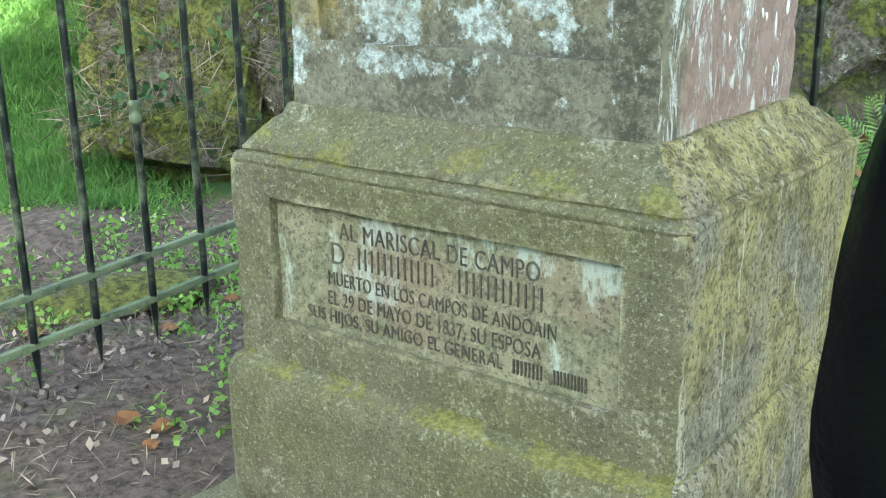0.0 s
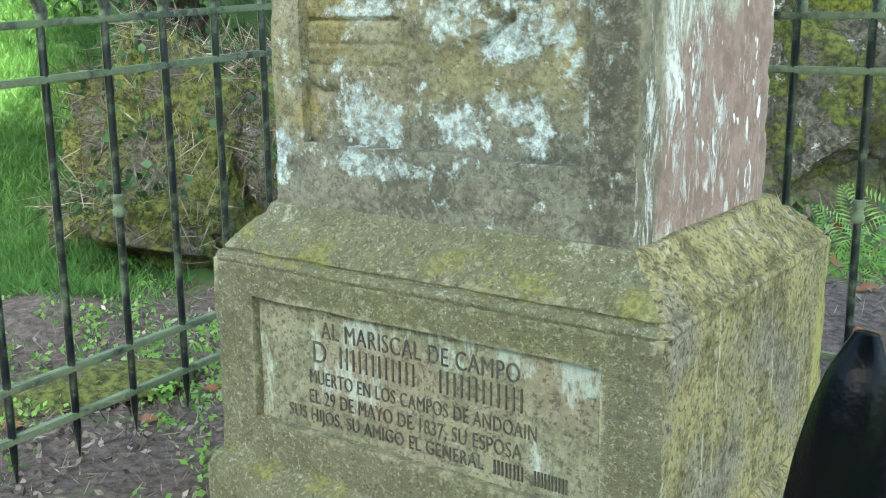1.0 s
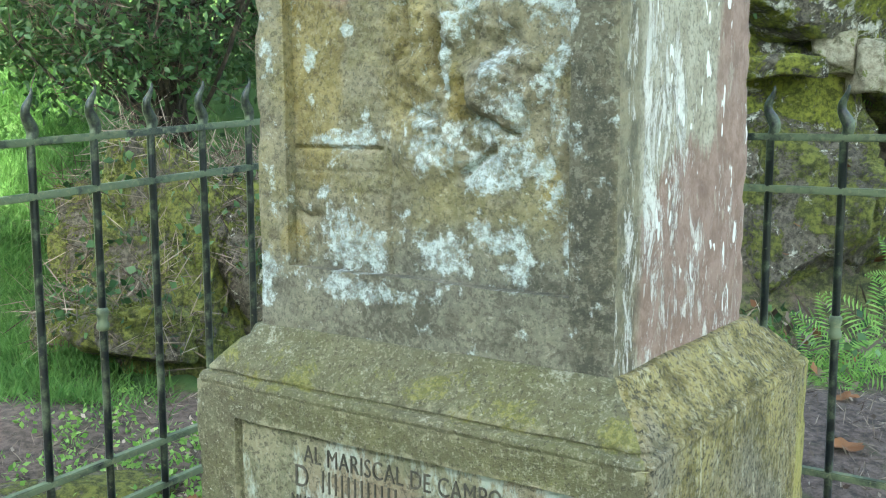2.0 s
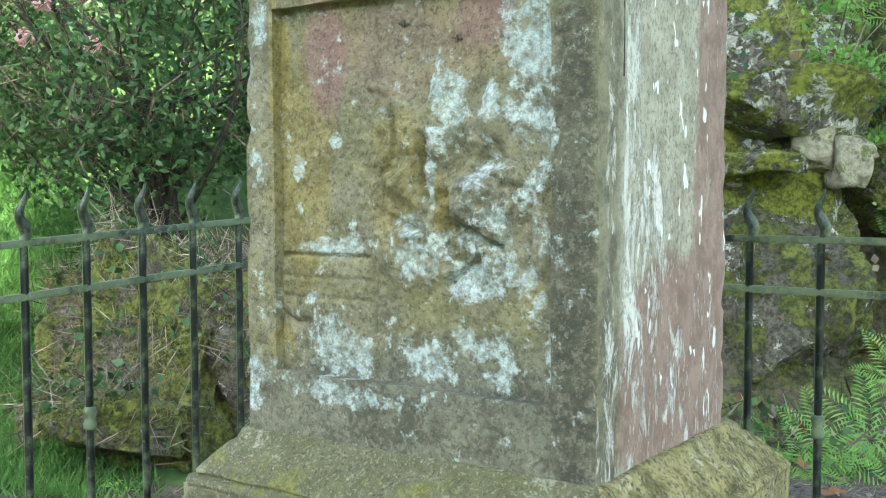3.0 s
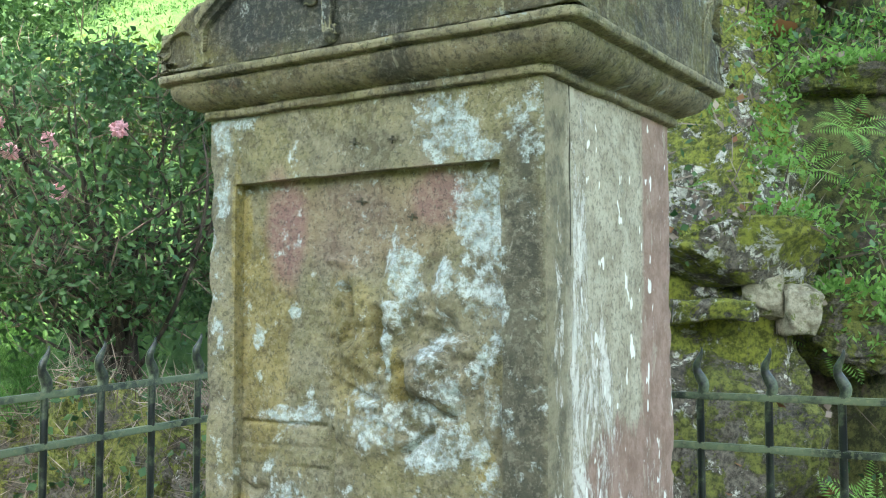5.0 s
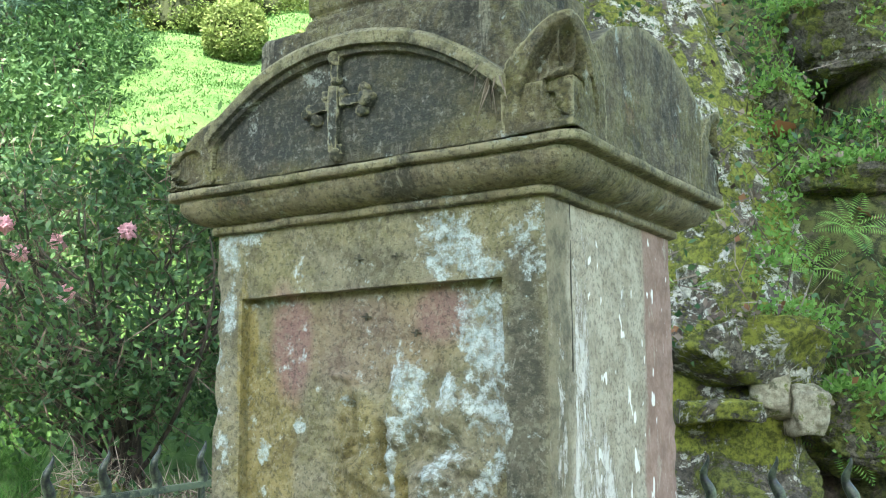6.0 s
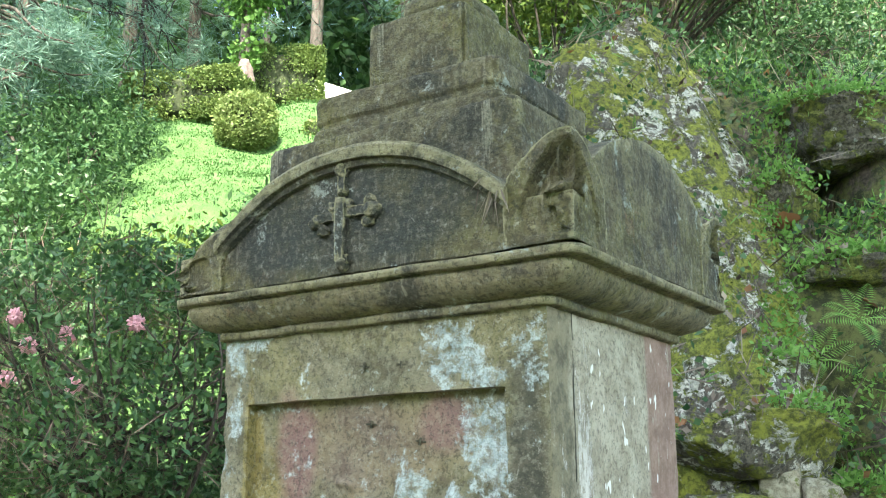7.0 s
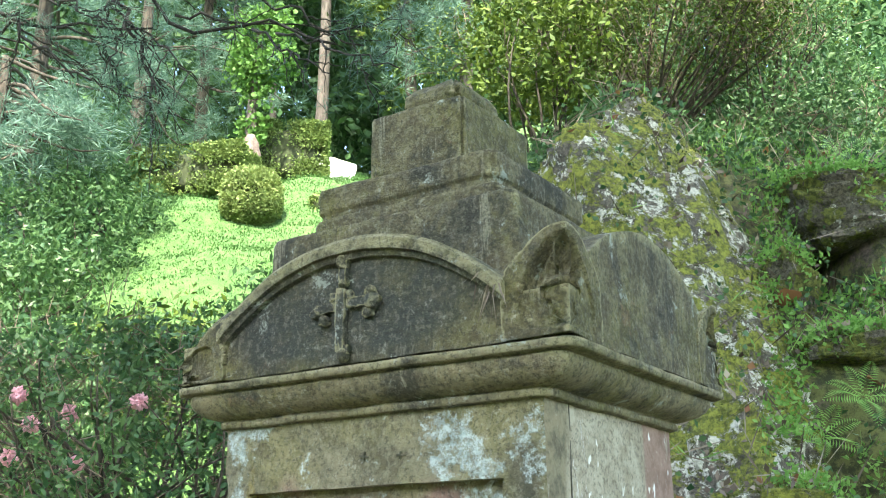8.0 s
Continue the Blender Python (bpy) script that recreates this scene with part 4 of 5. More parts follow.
def hewn(d, s, z, w, deep, h, yaw, tilt, material, label, seed):
    """A roughly squared stone with chipped edges and uneven faces."""
    bm = bmesh.new()
    bmesh.ops.create_cube(bm, size=1)
    bmesh.ops.bevel(bm, geom=bm.edges[:], offset=0.03, segments=2, affect="EDGES")
    bmesh.ops.subdivide_edges(bm, edges=[e for e in bm.edges if e.calc_length() > 0.3], cuts=14, use_grid_fill=True)
    off = Vector((seed * 2.3, seed * 4.1, seed))
    for v in bm.verts:
        c = Vector((v.co.x * w, v.co.y * deep, v.co.z * h))
        edge = sorted((abs(abs(a) - 0.5) for a in v.co))[1]
        chip = max(0.0, 0.14 - edge) * max(0.0, noise.noise(c * 13 + off) + 0.25) * 1.3
        v.co = c * (1 - chip) + noise.noise_vector(c * 5 + off) * 0.03 + noise.noise_vector(c * 19 + off) * 0.010
    me = bpy.data.meshes.new("squared_stone")
    bm.to_mesh(me)
    bm.free()
    for p in me.polygons:
        p.use_smooth = True
    me.materials.append(material)
    ob = new("squared_stone", me)
    x, y = place(d, s)
    ob.matrix_world = Matrix.Translation((x, y, z)) @ Euler((radians(tilt), 0, math.atan2(SIDE.y, SIDE.x) + radians(yaw))).to_matrix().to_4x4()
    return tagged(ob, label, "stone")


def rock_at(d, s, z, r_side, r_deep, r_up, material, label, seed, lean=0, yaw=0, **kw):
    x, y = place(d, s)
    base = math.degrees(math.atan2(SIDE.y, SIDE.x))
    return boulder((x, y, z), (r_side, r_deep, r_up), (lean, 0, base + yaw), material, label, seed, **kw)


rock_at(4.98, -1.36, 0.34, 0.52, 0.60, 0.66, M_DARKROCK, "large moss-covered boulder beside the turf", 1, lean=-24, rough=0.2, blocky=0.6, sub=6)
rock_at(5.75, -1.35, 0.45, 0.85, 0.65, 0.58, M_DARKROCK, "broad mossy rock under the flowering shrub", 18, rough=0.2, blocky=0.65)
rock_at(4.95, -0.86, 0.45, 0.30, 0.42, 0.62, M_ROCK, "brown rock behind the iron fence", 2, rough=0.2, blocky=0.55)
rock_at(4.42, -1.40, 0.33, 0.34, 0.27, 0.14, M_DARKROCK, "overhanging mossy boulder among dry stems", 3, rough=0.2, blocky=0.6)
rock_at(4.75, -1.80, 0.10, 0.20, 0.3, 0.24, M_DARKROCK, "mossy stone at the edge of the turf", 15)
rock_at(6.12, 1.44, 3.05, 0.66, 0.50, 1.50, M_SLAB, "tall leaning rock slab with moss and white lichen", 4, lean=-22, rough=0.12, blocky=0.5, sub=6)
rock_at(5.45, 1.20, 1.2, 0.60, 0.50, 1.15, M_SLAB, "mossy rock face behind the monument", 5, lean=-10, rough=0.16, blocky=0.55, sub=6)
hewn(5.42, 1.74, 2.07, 0.36, 0.45, 0.21, -8, 6, M_PALEROCK, "pale lichen-covered stone on the bank", 6)
hewn(5.42, 1.40, 2.05, 0.20, 0.40, 0.17, 12, -5, M_PALEROCK, "small pale stone beside the mossy slab", 16)
rock_at(5.08, 1.52, 1.68, 0.38, 0.36, 0.17, M_SLAB, "rounded mossy stone on the bank", 7, blocky=0.5, rough=0.16)
hewn(4.95, 1.40, 1.42, 0.40, 0.40, 0.11, -4, 4, M_SLAB, "thin mossy ledge stone under the rounded stone", 17)
hewn(5.07, 1.67, 1.50, 0.17, 0.36, 0.26, -6, -4, M_BAREROCK, "pale broken stone face under the moss", 19)
hewn(5.05, 1.81, 1.43, 0.17, 0.38, 0.24, 8, 2, M_BAREROCK, "squared pale stone set on edge", 8)
rock_at(5.10, 1.50, 0.72, 0.36, 0.42, 0.62, M_ROCK, "brown mossy rock under the bank", 9, rough=0.2, blocky=0.5, sub=6)
rock_at(5.35, 2.12, 1.30, 0.34, 0.42, 0.20, M_DARKROCK, "dark rock overhanging a cleft under the bank", 10, rough=0.3)
rock_at(6.15, 2.22, 3.02, 0.16, 0.3, 0.30, M_DARKROCK, "dark rock beside a hollow in the bank", 11, rough=0.3, blocky=0.55)
rock_at(6.45, 2.72, 3.72, 0.42, 0.38, 0.22, M_ROCK, "rock above a hollow in the bank", 12, rough=0.3, blocky=0.5)
rock_at(5.85, 2.62, 2.70, 0.45, 0.30, 0.09, M_DARKROCK, "mossy ledge of rock on the bank", 13, rough=0.25, blocky=0.5)
rock_at(3.2, -1.42, 0.02, 0.42, 0.14, 0.055, M_DARKROCK, "mossy kerb stone under the fence", 14, yaw=28, blocky=0.5, rough=0.15)

bpy.context.view_layer.update()
DEPS = bpy.context.evaluated_depsgraph_get()


def settle(pts, steep=0.0):
    """Drops points on whatever lies below; gives places and slopes of those that meet rock or ground."""
    P, N, R = [], [], []
    for x, y in pts:
        ok, at, nor, _, ob, _ = scene.ray_cast(DEPS, Vector((x, y, 9.0)), Vector((0, 0, -1)))
        if ok and nor.z > steep:
            P.append(at[:])
            N.append(nor[:])
            R.append(ob.name.startswith("boulder"))
    return np.array(P), np.array(N), np.array(R)


# ---- leaves, stems and grass ----


def leaf_mesh(name, P, length, width, material, parent=None, droop=0.2, out=None, fold=0.25, spread=1.0):
    """Folded pointed leaves, one at each point of P; out: a direction for each to lean to."""
    n = len(P)
    t = unit(n) * spread
    if out is not None:
        t = t + out
    t[:, 2] -= droop
    t /= np.linalg.norm(t, axis=1, keepdims=True)
    w = np.cross(t, unit(n))
    w /= np.linalg.norm(w, axis=1, keepdims=True) + 1e-9
    up = np.cross(w, t)
    L = (length * RNG.uniform(0.6, 1.25, n))[:, None]
    W = (width * RNG.uniform(0.7, 1.2, n))[:, None] * 0.5
    mid = P + t * L * 0.45
    V = np.stack([P, mid + w * W + up * W * fold, P + t * L, mid - w * W + up * W * fold], 1).reshape(-1, 3)
    b = np.arange(n)[:, None] * 4
    F = np.concatenate([b + [0, 1, 2], b + [0, 2, 3]], 1).reshape(-1, 3)
    me = bpy.data.meshes.new(name)
    me.vertices.add(len(V))
    me.vertices.foreach_set("co", V.astype(np.float32).reshape(-1))
    me.loops.add(F.size)
    me.loops.foreach_set("vertex_index", F.reshape(-1).astype(np.int32))
    me.polygons.add(len(F))
    me.polygons.foreach_set("loop_start", (np.arange(len(F)) * 3).astype(np.int32))
    me.update(calc_edges=True)
    me.validate()
    me.materials.append(material)
    ob = new(name, me)
    ob.parent = parent
    return ob


def clumps(centre, radii, count, each, size):
    """Points in small clumps, the clumps spread over the shell of an uneven ellipsoid."""
    c = unit(count) * RNG.uniform(0.55, 1.05, (count, 1)) * np.array(radii)
    c = c * (1 + 0.25 * np.sin(c * 3.1 + 1.0))
    p = np.repeat(c, each, 0) + RNG.normal(size=(count * each, 3)) * size
    return p + np.array(centre)


def stem(parent, name, a, b, r0, r1, bend, material, n=7, sides=6):
    a, b = Vector(a), Vector(b)
    k = Vector(RNG.normal(size=3)) * bend
    k2 = Vector(RNG.normal(size=3)) * bend * 0.4
    pts = [a.lerp(b, i / n) + k * math.sin(math.pi * i / n) + k2 * math.sin(2 * math.pi * i / n) for i in range(n + 1)]
    return part(name, tube(bmesh.new(), pts, [r0 + (r1 - r0) * i / n for i in range(n + 1)], sides), material, parent)


def shrub(name, label, at, centre, radii, stems, count, each, leaf, material, group="", category="shrub", size=0.09, thick=0.03, droop=0.15, rise=0.0, twigs=0, bare=None):
    t = thing(name, label, category, group, at=at)
    o = Vector(at)
    for i in range(stems):
        d = Vector(unit(1)[0])
        d.z = abs(d.z) * 0.8
        tip = Vector(centre) + Vector((d.x * radii[0], d.y * radii[1], d.z * radii[2])) * 0.85 - o
        foot = Vector((RNG.normal() * 0.06, RNG.normal() * 0.06, RNG.uniform(-0.05, rise)))
        stem(t, "branch", foot, tip, thick * RNG.uniform(0.5, 1.0), 0.004, 0.12, M_BARK)
    P = clumps(np.array(centre) - np.array(at), radii, count, each, size)
    if bare is not None:
        h = (P[:, 2] + at[2] - centre[2]) / radii[2]
        P = P[(h > bare) | (RNG.uniform(size=len(P)) < 0.22)]
    ob = leaf_mesh("crown", P, leaf, leaf * 0.42, material, t, droop)
    tagged(ob, kind="stuff")
    if twigs:
        Q = clumps(np.array(centre) - np.array(at), np.array(radii) * 0.92, twigs, 6, size * 1.5)
        tagged(leaf_mesh("twig_mass", Q, 0.24, 0.008, M_STEM, t, -0.5, fold=0.0), kind="stuff")
    return t


# the flowering shrub on the boulder
sx, sy = place(6.0, -1.62)
bush = shrub("rhododendron", "dark green flowering shrub with pink blooms above the boulder", (sx, sy, 0.9), (*place(6.2, -1.95), 2.06), (1.5, 1.2, 1.12), 60, 1250, 12, 0.065, M_LEAF, size=0.062, thick=0.018, rise=1.0, twigs=420)
stem(bush, "trunk", (0, 0, -0.2), (0.05, 0.0, 0.75), 0.075, 0.05, 0.03, M_BARK, 7, 10)
shrub("rhododendron", "leafy green shrub behind the monument", (*place(6.6, -0.9), 0.7), (*place(6.7, -0.9), 2.35), (0.8, 0.8, 0.85), 16, 420, 13, 0.075, M_LEAF, thick=0.03)
for i, (d, s, z) in enumerate(((5.55, -1.93, 2.33), (5.45, -2.10, 2.26), (5.35, -1.51, 2.36), (5.5, -1.86, 2.05), (5.5, -2.2, 2.42), (5.6, -2.25, 2.1))):
    bm = bmesh.new()
    bmesh.ops.create_icosphere(bm, subdivisions=4, radius=1)
    for v in bm.verts:
        k = 0.040 * (1 + 0.55 * noise.noise(v.co * 3.1 + Vector((i * 5, 0, 0))) + 0.3 * noise.noise(v.co * 8))
        v.co = v.co * k + Vector((*place(d, s), z)) - Vector((sx, sy, 0.9))
    part("flower", bm, M_FLOWER, bush, "pink bloom", False)

# the shrub on top of the bank
shrub("azalea", "broad bright green shrub with bare stems on top of the bank", (*place(8.2, 1.9), float(ground(*place(8.2, 1.9)))), (*place(8.0, 1.9), 6.1), (1.8, 1.35, 0.85), 44, 3900, 13, 0.045, M_LAUREL, thick=0.022, droop=-0.3, twigs=700, bare=-0.25)
shrub("azalea", "bright green shrub with thin stems above the rocks", (*place(7.6, 0.85), float(ground(*place(7.6, 0.85)))), (*place(7.5, 0.85), 5.45), (0.55, 0.5, 0.55), 14, 330, 12, 0.075, M_LAUREL, thick=0.02, droop=-0.2)
for d, s, z, r in ((8.6, 3.4, 5.0, 0.9), (7.7, 2.9, 4.75, 0.6), (8.4, 3.0, 6.0, 0.9)):
    shrub("evergreen_shrub", "dark evergreen shrub hanging over the bank", (*place(d, s), float(ground(*place(d, s)))), (*place(d, s), z), (r, r, r * 0.8), 14, 380, 12, 0.06, M_LEAF, thick=0.02, twigs=60)


for d, s, z, r in ((6.6, 0.62, 3.75, 0.30), (6.7, 1.0, 4.15, 0.30), (6.75, 1.35, 4.5, 0.28)):
    x, y = place(d, s)
    shrub("ivy_clump", "glossy dark ivy spilling over the mossy slab", (x, y, float(ground(x, y))), (x, y, z), (r * 1.2, r, r * 0.75), 6, 150, 10, 0.075, M_IVY, "ivy clumps over the slab", "ivy", size=0.06, thick=0.012)


def scatter(n, d0, d1, k0, k1, keep=None):
    """Random ground points between distances d0, d1 and side ratios k0, k1."""
    d = np.sqrt(RNG.uniform(d0 * d0, d1 * d1, n))
    s = RNG.uniform(k0, k1, n) * d
    x, y = EYE0.x + FWD.x * d + SIDE.x * s, EYE0.y + FWD.y * d + SIDE.y * s
    return np.stack([x, y, ground(x, y)], 1)


TOCAM = np.array((0.56, -0.83, 0.5))
# ivy, herbs, moss and litter on the bank and on the rocks
P, N, R = settle(scatter(5200, 4.1, 8.8, 0.10, 0.56)[:, :2])
bare = ~R | (RNG.uniform(size=len(R)) < 0.10)
far = (P[:, 0] - EYE0.x) * FWD.x + (P[:, 1] - EYE0.y) * FWD.y
bare &= (far > 5.2) | (RNG.uniform(size=len(R)) < 0.18)
Q = P[bare][:1700]
Q = np.repeat(Q, 9, 0) + RNG.normal(size=(len(Q) * 9, 3)) * (0.08, 0.08, 0.08) + (0, 0, 0.07)
tagged(leaf_mesh("ivy", Q, 0.048, 0.036, M_IVY, None, 0.0, TOCAM * 0.6), "dark green ivy and herbs covering the bank", "ivy", kind="stuff")
Q = P[bare][1500:2600]
Q = np.repeat(Q, 9, 0) + RNG.normal(size=(len(Q) * 9, 3)) * (0.05, 0.05, 0.02) + (0, 0, 0.02)
tagged(leaf_mesh("bank_grass", Q, 0.14, 0.009, M_FERN, None, -0.6), "green grass tufts on the bank", "grass", kind="stuff")
Q = P[3600:3860]
tagged(leaf_mesh("dead_leaves", Q + RNG.normal(size=Q.shape) * 0.02 + (0, 0, 0.05), 0.06, 0.045, M_DEAD, None, 0.0, TOCAM * 0.7), "orange-brown dead leaves caught on the bank", "leaf litter", kind="stuff")
Q = np.repeat(P[4050:4400], 3, 0)
tagged(leaf_mesh("bank_twigs", Q + RNG.normal(size=Q.shape) * 0.06 + (0, 0, 0.06), 0.30, 0.010, M_LITTER, None, -0.2, TOCAM * 0.4, fold=0.0), "bare brown twigs on the bank", "twigs", kind="stuff")
Q = np.repeat(P[2300:3600], 2, 0)
Q = Q + RNG.normal(size=Q.shape) * 0.03 + (0, 0, 0.03)
tagged(leaf_mesh("leaf_litter", Q, 0.055, 0.035, M_LITTER, None, 0.0, TOCAM * 0.6), "dry brown leaf litter on the bank", "leaf litter", kind="stuff")
P4, N4, R4 = settle(scatter(1100, 4.9, 6.8, 0.33, 0.52)[:, :2])
Q = np.repeat(P4, 9, 0)
Q = Q + RNG.normal(size=Q.shape) * (0.05, 0.05, 0.03) + (0, 0, 0.03)
tagged(leaf_mesh("bank_herbs", Q, 0.045, 0.022, M_FERN, None, -0.2, TOCAM * 0.5), "fresh green herbs on the shaded bank", "herbs", kind="stuff")
P2, N2, R2 = settle(scatter(5200, 4.0, 6.4, -0.42, -0.08)[:, :2])
P3, N3, R3 = settle(scatter(4200, 4.3, 7.4, 0.08, 0.5)[:, :2])
Q = np.concatenate([P2[R2], P3[R3]])
NN = np.concatenate([N2[R2], N3[R3]])
Q, NN = np.repeat(Q, 5, 0), np.repeat(NN, 5, 0)
keep = np.array([noise.noise(Vector(q) * 3.0) > -0.12 for q in Q])
Q, NN = Q[keep], NN[keep]
tagged(leaf_mesh("moss", Q + RNG.normal(size=Q.shape) * 0.012, 0.020, 0.010, M_MOSS, None, 0.0, NN * 0.8), "thick yellow-green moss on the boulders", "moss", kind="stuff")
Q = P2[R2][:520]
tagged(leaf_mesh("dry_stems", np.repeat(Q, 8, 0) + RNG.normal(size=(len(Q) * 8, 3)) * 0.05 + (0, 0, 0.03), 0.20, 0.005, M_LITTER, None, 0.0, TOCAM * 0.4, fold=0.0), "dry brown stems lying over the boulders", "dry stems", kind="stuff")
Q = P2[R2][520:820]
tagged(leaf_mesh("boulder_ivy", np.repeat(Q, 5, 0) + RNG.normal(size=(len(Q) * 5, 3)) * 0.04 + (0, 0, 0.03), 0.05, 0.04, M_IVY, None, 0.0, TOCAM * 0.6), "sparse ivy creeping over the boulders", "ivy", kind="stuff")

# turf
P = np.concatenate([np.repeat(scatter(4200, 4.0, 8.5, -0.50, -0.355), 9, 0), np.repeat(scatter(200, 3.9, 4.5, -0.5, -0.29), 5, 0)])
P = P + RNG.normal(size=P.shape) * (0.03, 0.03, 0.0)
tagged(leaf_mesh("lawn_grass", P, 0.085, 0.007, M_GRASS_SUNLIT, None, -0.9, spread=0.8), "green grass beside the boulders, coloured brighter as if sunlit", "grass", kind="stuff")
P = np.repeat(scatter(16000, 8.5, 20.5, -0.48, 0.0), 5, 0)
P = P + RNG.normal(size=P.shape) * (0.06, 0.06, 0.0)
tagged(leaf_mesh("hillside_grass", P, 0.05, 0.016, M_LAWN, None, -0.8, spread=0.8), "sunlit mown grass on the hillside", "grass", kind="stuff")

# ---- hillside planting ----


def hedge(name, label, d, s, w, deep, h, yaw, round_, leaves, material=None):
    x, y = place(d, s)
    z0 = float(ground(x, y)) - 0.15
    t = thing(name, label, "hedge", at=(x, y, z0))
    t.rotation_euler.z = math.atan2(SIDE.y, SIDE.x) + radians(yaw)
    u = unit(leaves)
    e = 0.45 if not round_ else 0.8
    q = np.sign(u) * np.abs(u) ** e
    q = q / np.maximum(np.max(np.abs(q), axis=1, keepdims=True), 1e-6) if not round_ else q
    P = q * RNG.uniform(0.93, 1.01, (leaves, 1)) * (w / 2, deep / 2, h / 2) + (0, 0, h / 2)
    tagged(leaf_mesh("foliage", P, 0.06, 0.04, material or M_HEDGE, t, 0.0), kind="stuff")
    # dark solid inside the leaves stands in for the hedge's inner shade
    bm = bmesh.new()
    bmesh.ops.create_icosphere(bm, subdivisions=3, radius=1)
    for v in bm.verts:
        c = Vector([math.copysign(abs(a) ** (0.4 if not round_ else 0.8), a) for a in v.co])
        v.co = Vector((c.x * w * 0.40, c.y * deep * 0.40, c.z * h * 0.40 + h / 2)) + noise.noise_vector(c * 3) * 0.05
    part("shade_core", bm, M_CORE, t)
    return t


# dark colour that imitates the shade inside the hedges
M_CORE = plain("hedge_inner_shade", (0.018, 0.026, 0.010), (0.045, 0.055, 0.020), 0.95, 9)
hedge("clipped_hedge", "tall clipped green hedge at the top of the lawn", 18.2, -2.75, 1.6, 1.0, 1.2, 8, False, 30000)
hedge("clipped_hedge", "low clipped green hedge along the lawn", 16.4, -3.95, 1.9, 0.9, 0.85, -12, False, 30000)
hedge("round_bush", "rounded clipped yellow-green bush on the lawn", 15.0, -2.74, 0.92, 0.85, 0.95, 0, True, 16000, M_BOX)
hedge("round_bush", "small grey-green bush beside the lawn", 15.5, -1.75, 0.35, 0.3, 0.35, 0, True, 700)
for d, s, w, h, m in ((11.0, -4.35, 1.4, 0.9, M_LEAF), (12.6, -4.5, 1.6, 1.1, M_WOODS), (14.0, -4.6, 1.5, 1.0, M_WOODS), (14.4, -5.6, 1.8, 1.5, M_WOODS), (16.4, -5.6, 1.8, 1.3, M_WOODS),
                      (12.0, -5.4, 1.8, 1.4, M_WOODS), (9.6, -3.9, 1.3, 0.8, M_WOODS), (9.2, -2.4, 1.6, 0.9, M_LAUREL), (9.6, -1.4, 1.5, 1.0, M_WOODS), (8.6, -3.2, 1.5, 0.75, M_LEAF)):
    x, y = place(d, s)
    z = float(ground(x, y))
    shrub("garden_shrub", "loose green shrub at the edge of the lawn", (x, y, z), (x, y, z + h * 0.5), (w / 2, w / 2, h * 0.55), 7, 170, 14, 0.10, m, "shrubs along the lawn", size=0.11, thick=0.02)

# plain white box that stands for a sunlit building roof
x, y = place(20.5, -2.4)
wall = thing("white_building", "white sunlit piece of a building beyond the hedge", "wall", at=(x, y, float(ground(x, y)) - 0.4))
bm = bmesh.new()
bmesh.ops.create_cube(bm, size=1, matrix=Matrix.Translation((0.1, 0, 0.45)) @ Matrix.Rotation(0.18, 4, "Y") @ Matrix.Diagonal((1.3, 0.3, 1.0, 1)))
bmesh.ops.bevel(bm, geom=bm.edges[:], offset=0.02, segments=2, affect="EDGES")
part("wall_body", bm, M_WHITE, wall, "", False)
wall.rotation_euler.z = math.atan2(SIDE.y, SIDE.x) + radians(20)
x, y = place(16.9, -3.15)
post = thing("stone_post", "small pinkish stone post beside the round bush", "post", at=(x, y, float(ground(x, y)) - 0.1))
part("shaft", ring_loft(dense([(0.14, -0.14, 0.14, 0), (0.13, -0.13, 0.13, 0.7), (0.10, -0.1, 0.1, 0.9), (0.05, -0.05, 0.05, 1.05)], 3), 6, 0.02), M_POST, post)


def tall_tree(name, label, d, s, h, r, bark, crown, leaf=0.2, count=500, low=0.55, spread=1.6, material=None):
    x, y = place(d, s)
    z = float(ground(x, y)) - 0.2
    t = thing(name, label, "tree", at=(x, y, z))
    stem(t, "trunk", (0, 0, 0), (RNG.normal() * 0.2, RNG.normal() * 0.2, h), r, r * 0.35, 0.08, bark, 12, 10)
    for i in range(9):
        zz = h * RNG.uniform(low, 0.95)
        a = RNG.uniform(0, 2 * math.pi)
        stem(t, "limb", (0, 0, zz), (spread * math.cos(a), spread * math.sin(a), zz + RNG.uniform(-0.2, 0.8)), r * 0.35, 0.01, 0.15, bark)
    P = clumps((0, 0, h * (low + 1) / 2), (spread, spread, h * (1 - low) * 0.55), count, 14, 0.22)
    tagged(leaf_mesh("crown", P, leaf, leaf * 0.45, material or crown, t, 0.3), kind="stuff")
    return t


tall_tree("tree", "tall straight tree with pale bark at the edge of the wood", 21, -2.45, 11, 0.15, M_PALEBARK, M_WOODS, low=0.5)
tall_tree("tree", "slender pale-barked tree at the edge of the wood", 23, -3.75, 10, 0.10, M_PALEBARK, M_WOODS, low=0.45)
tall_tree("tree", "leafy light green tree beyond the lawn", 20, -0.3, 10, 0.14, M_BARK, M_LAUREL, low=0.3, spread=1.5)
x, y = place(17.3, -3.2)
ivied = thing("ivy_clad_tree", "dead trunk thickly clad in bright green ivy", "tree", at=(x, y, float(ground(x, y)) - 0.1))
stem(ivied, "trunk", (0, 0, 0), (0.1, 0, 3.6), 0.12, 0.06, 0.06, M_PALEBARK, 8, 8)
P = np.concatenate([clumps((0.05, 0, 2.75), (0.55, 0.45, 0.95), 230, 13, 0.12), clumps((0.0, 0, 1.5), (0.22, 0.2, 0.8), 50, 10, 0.08)])
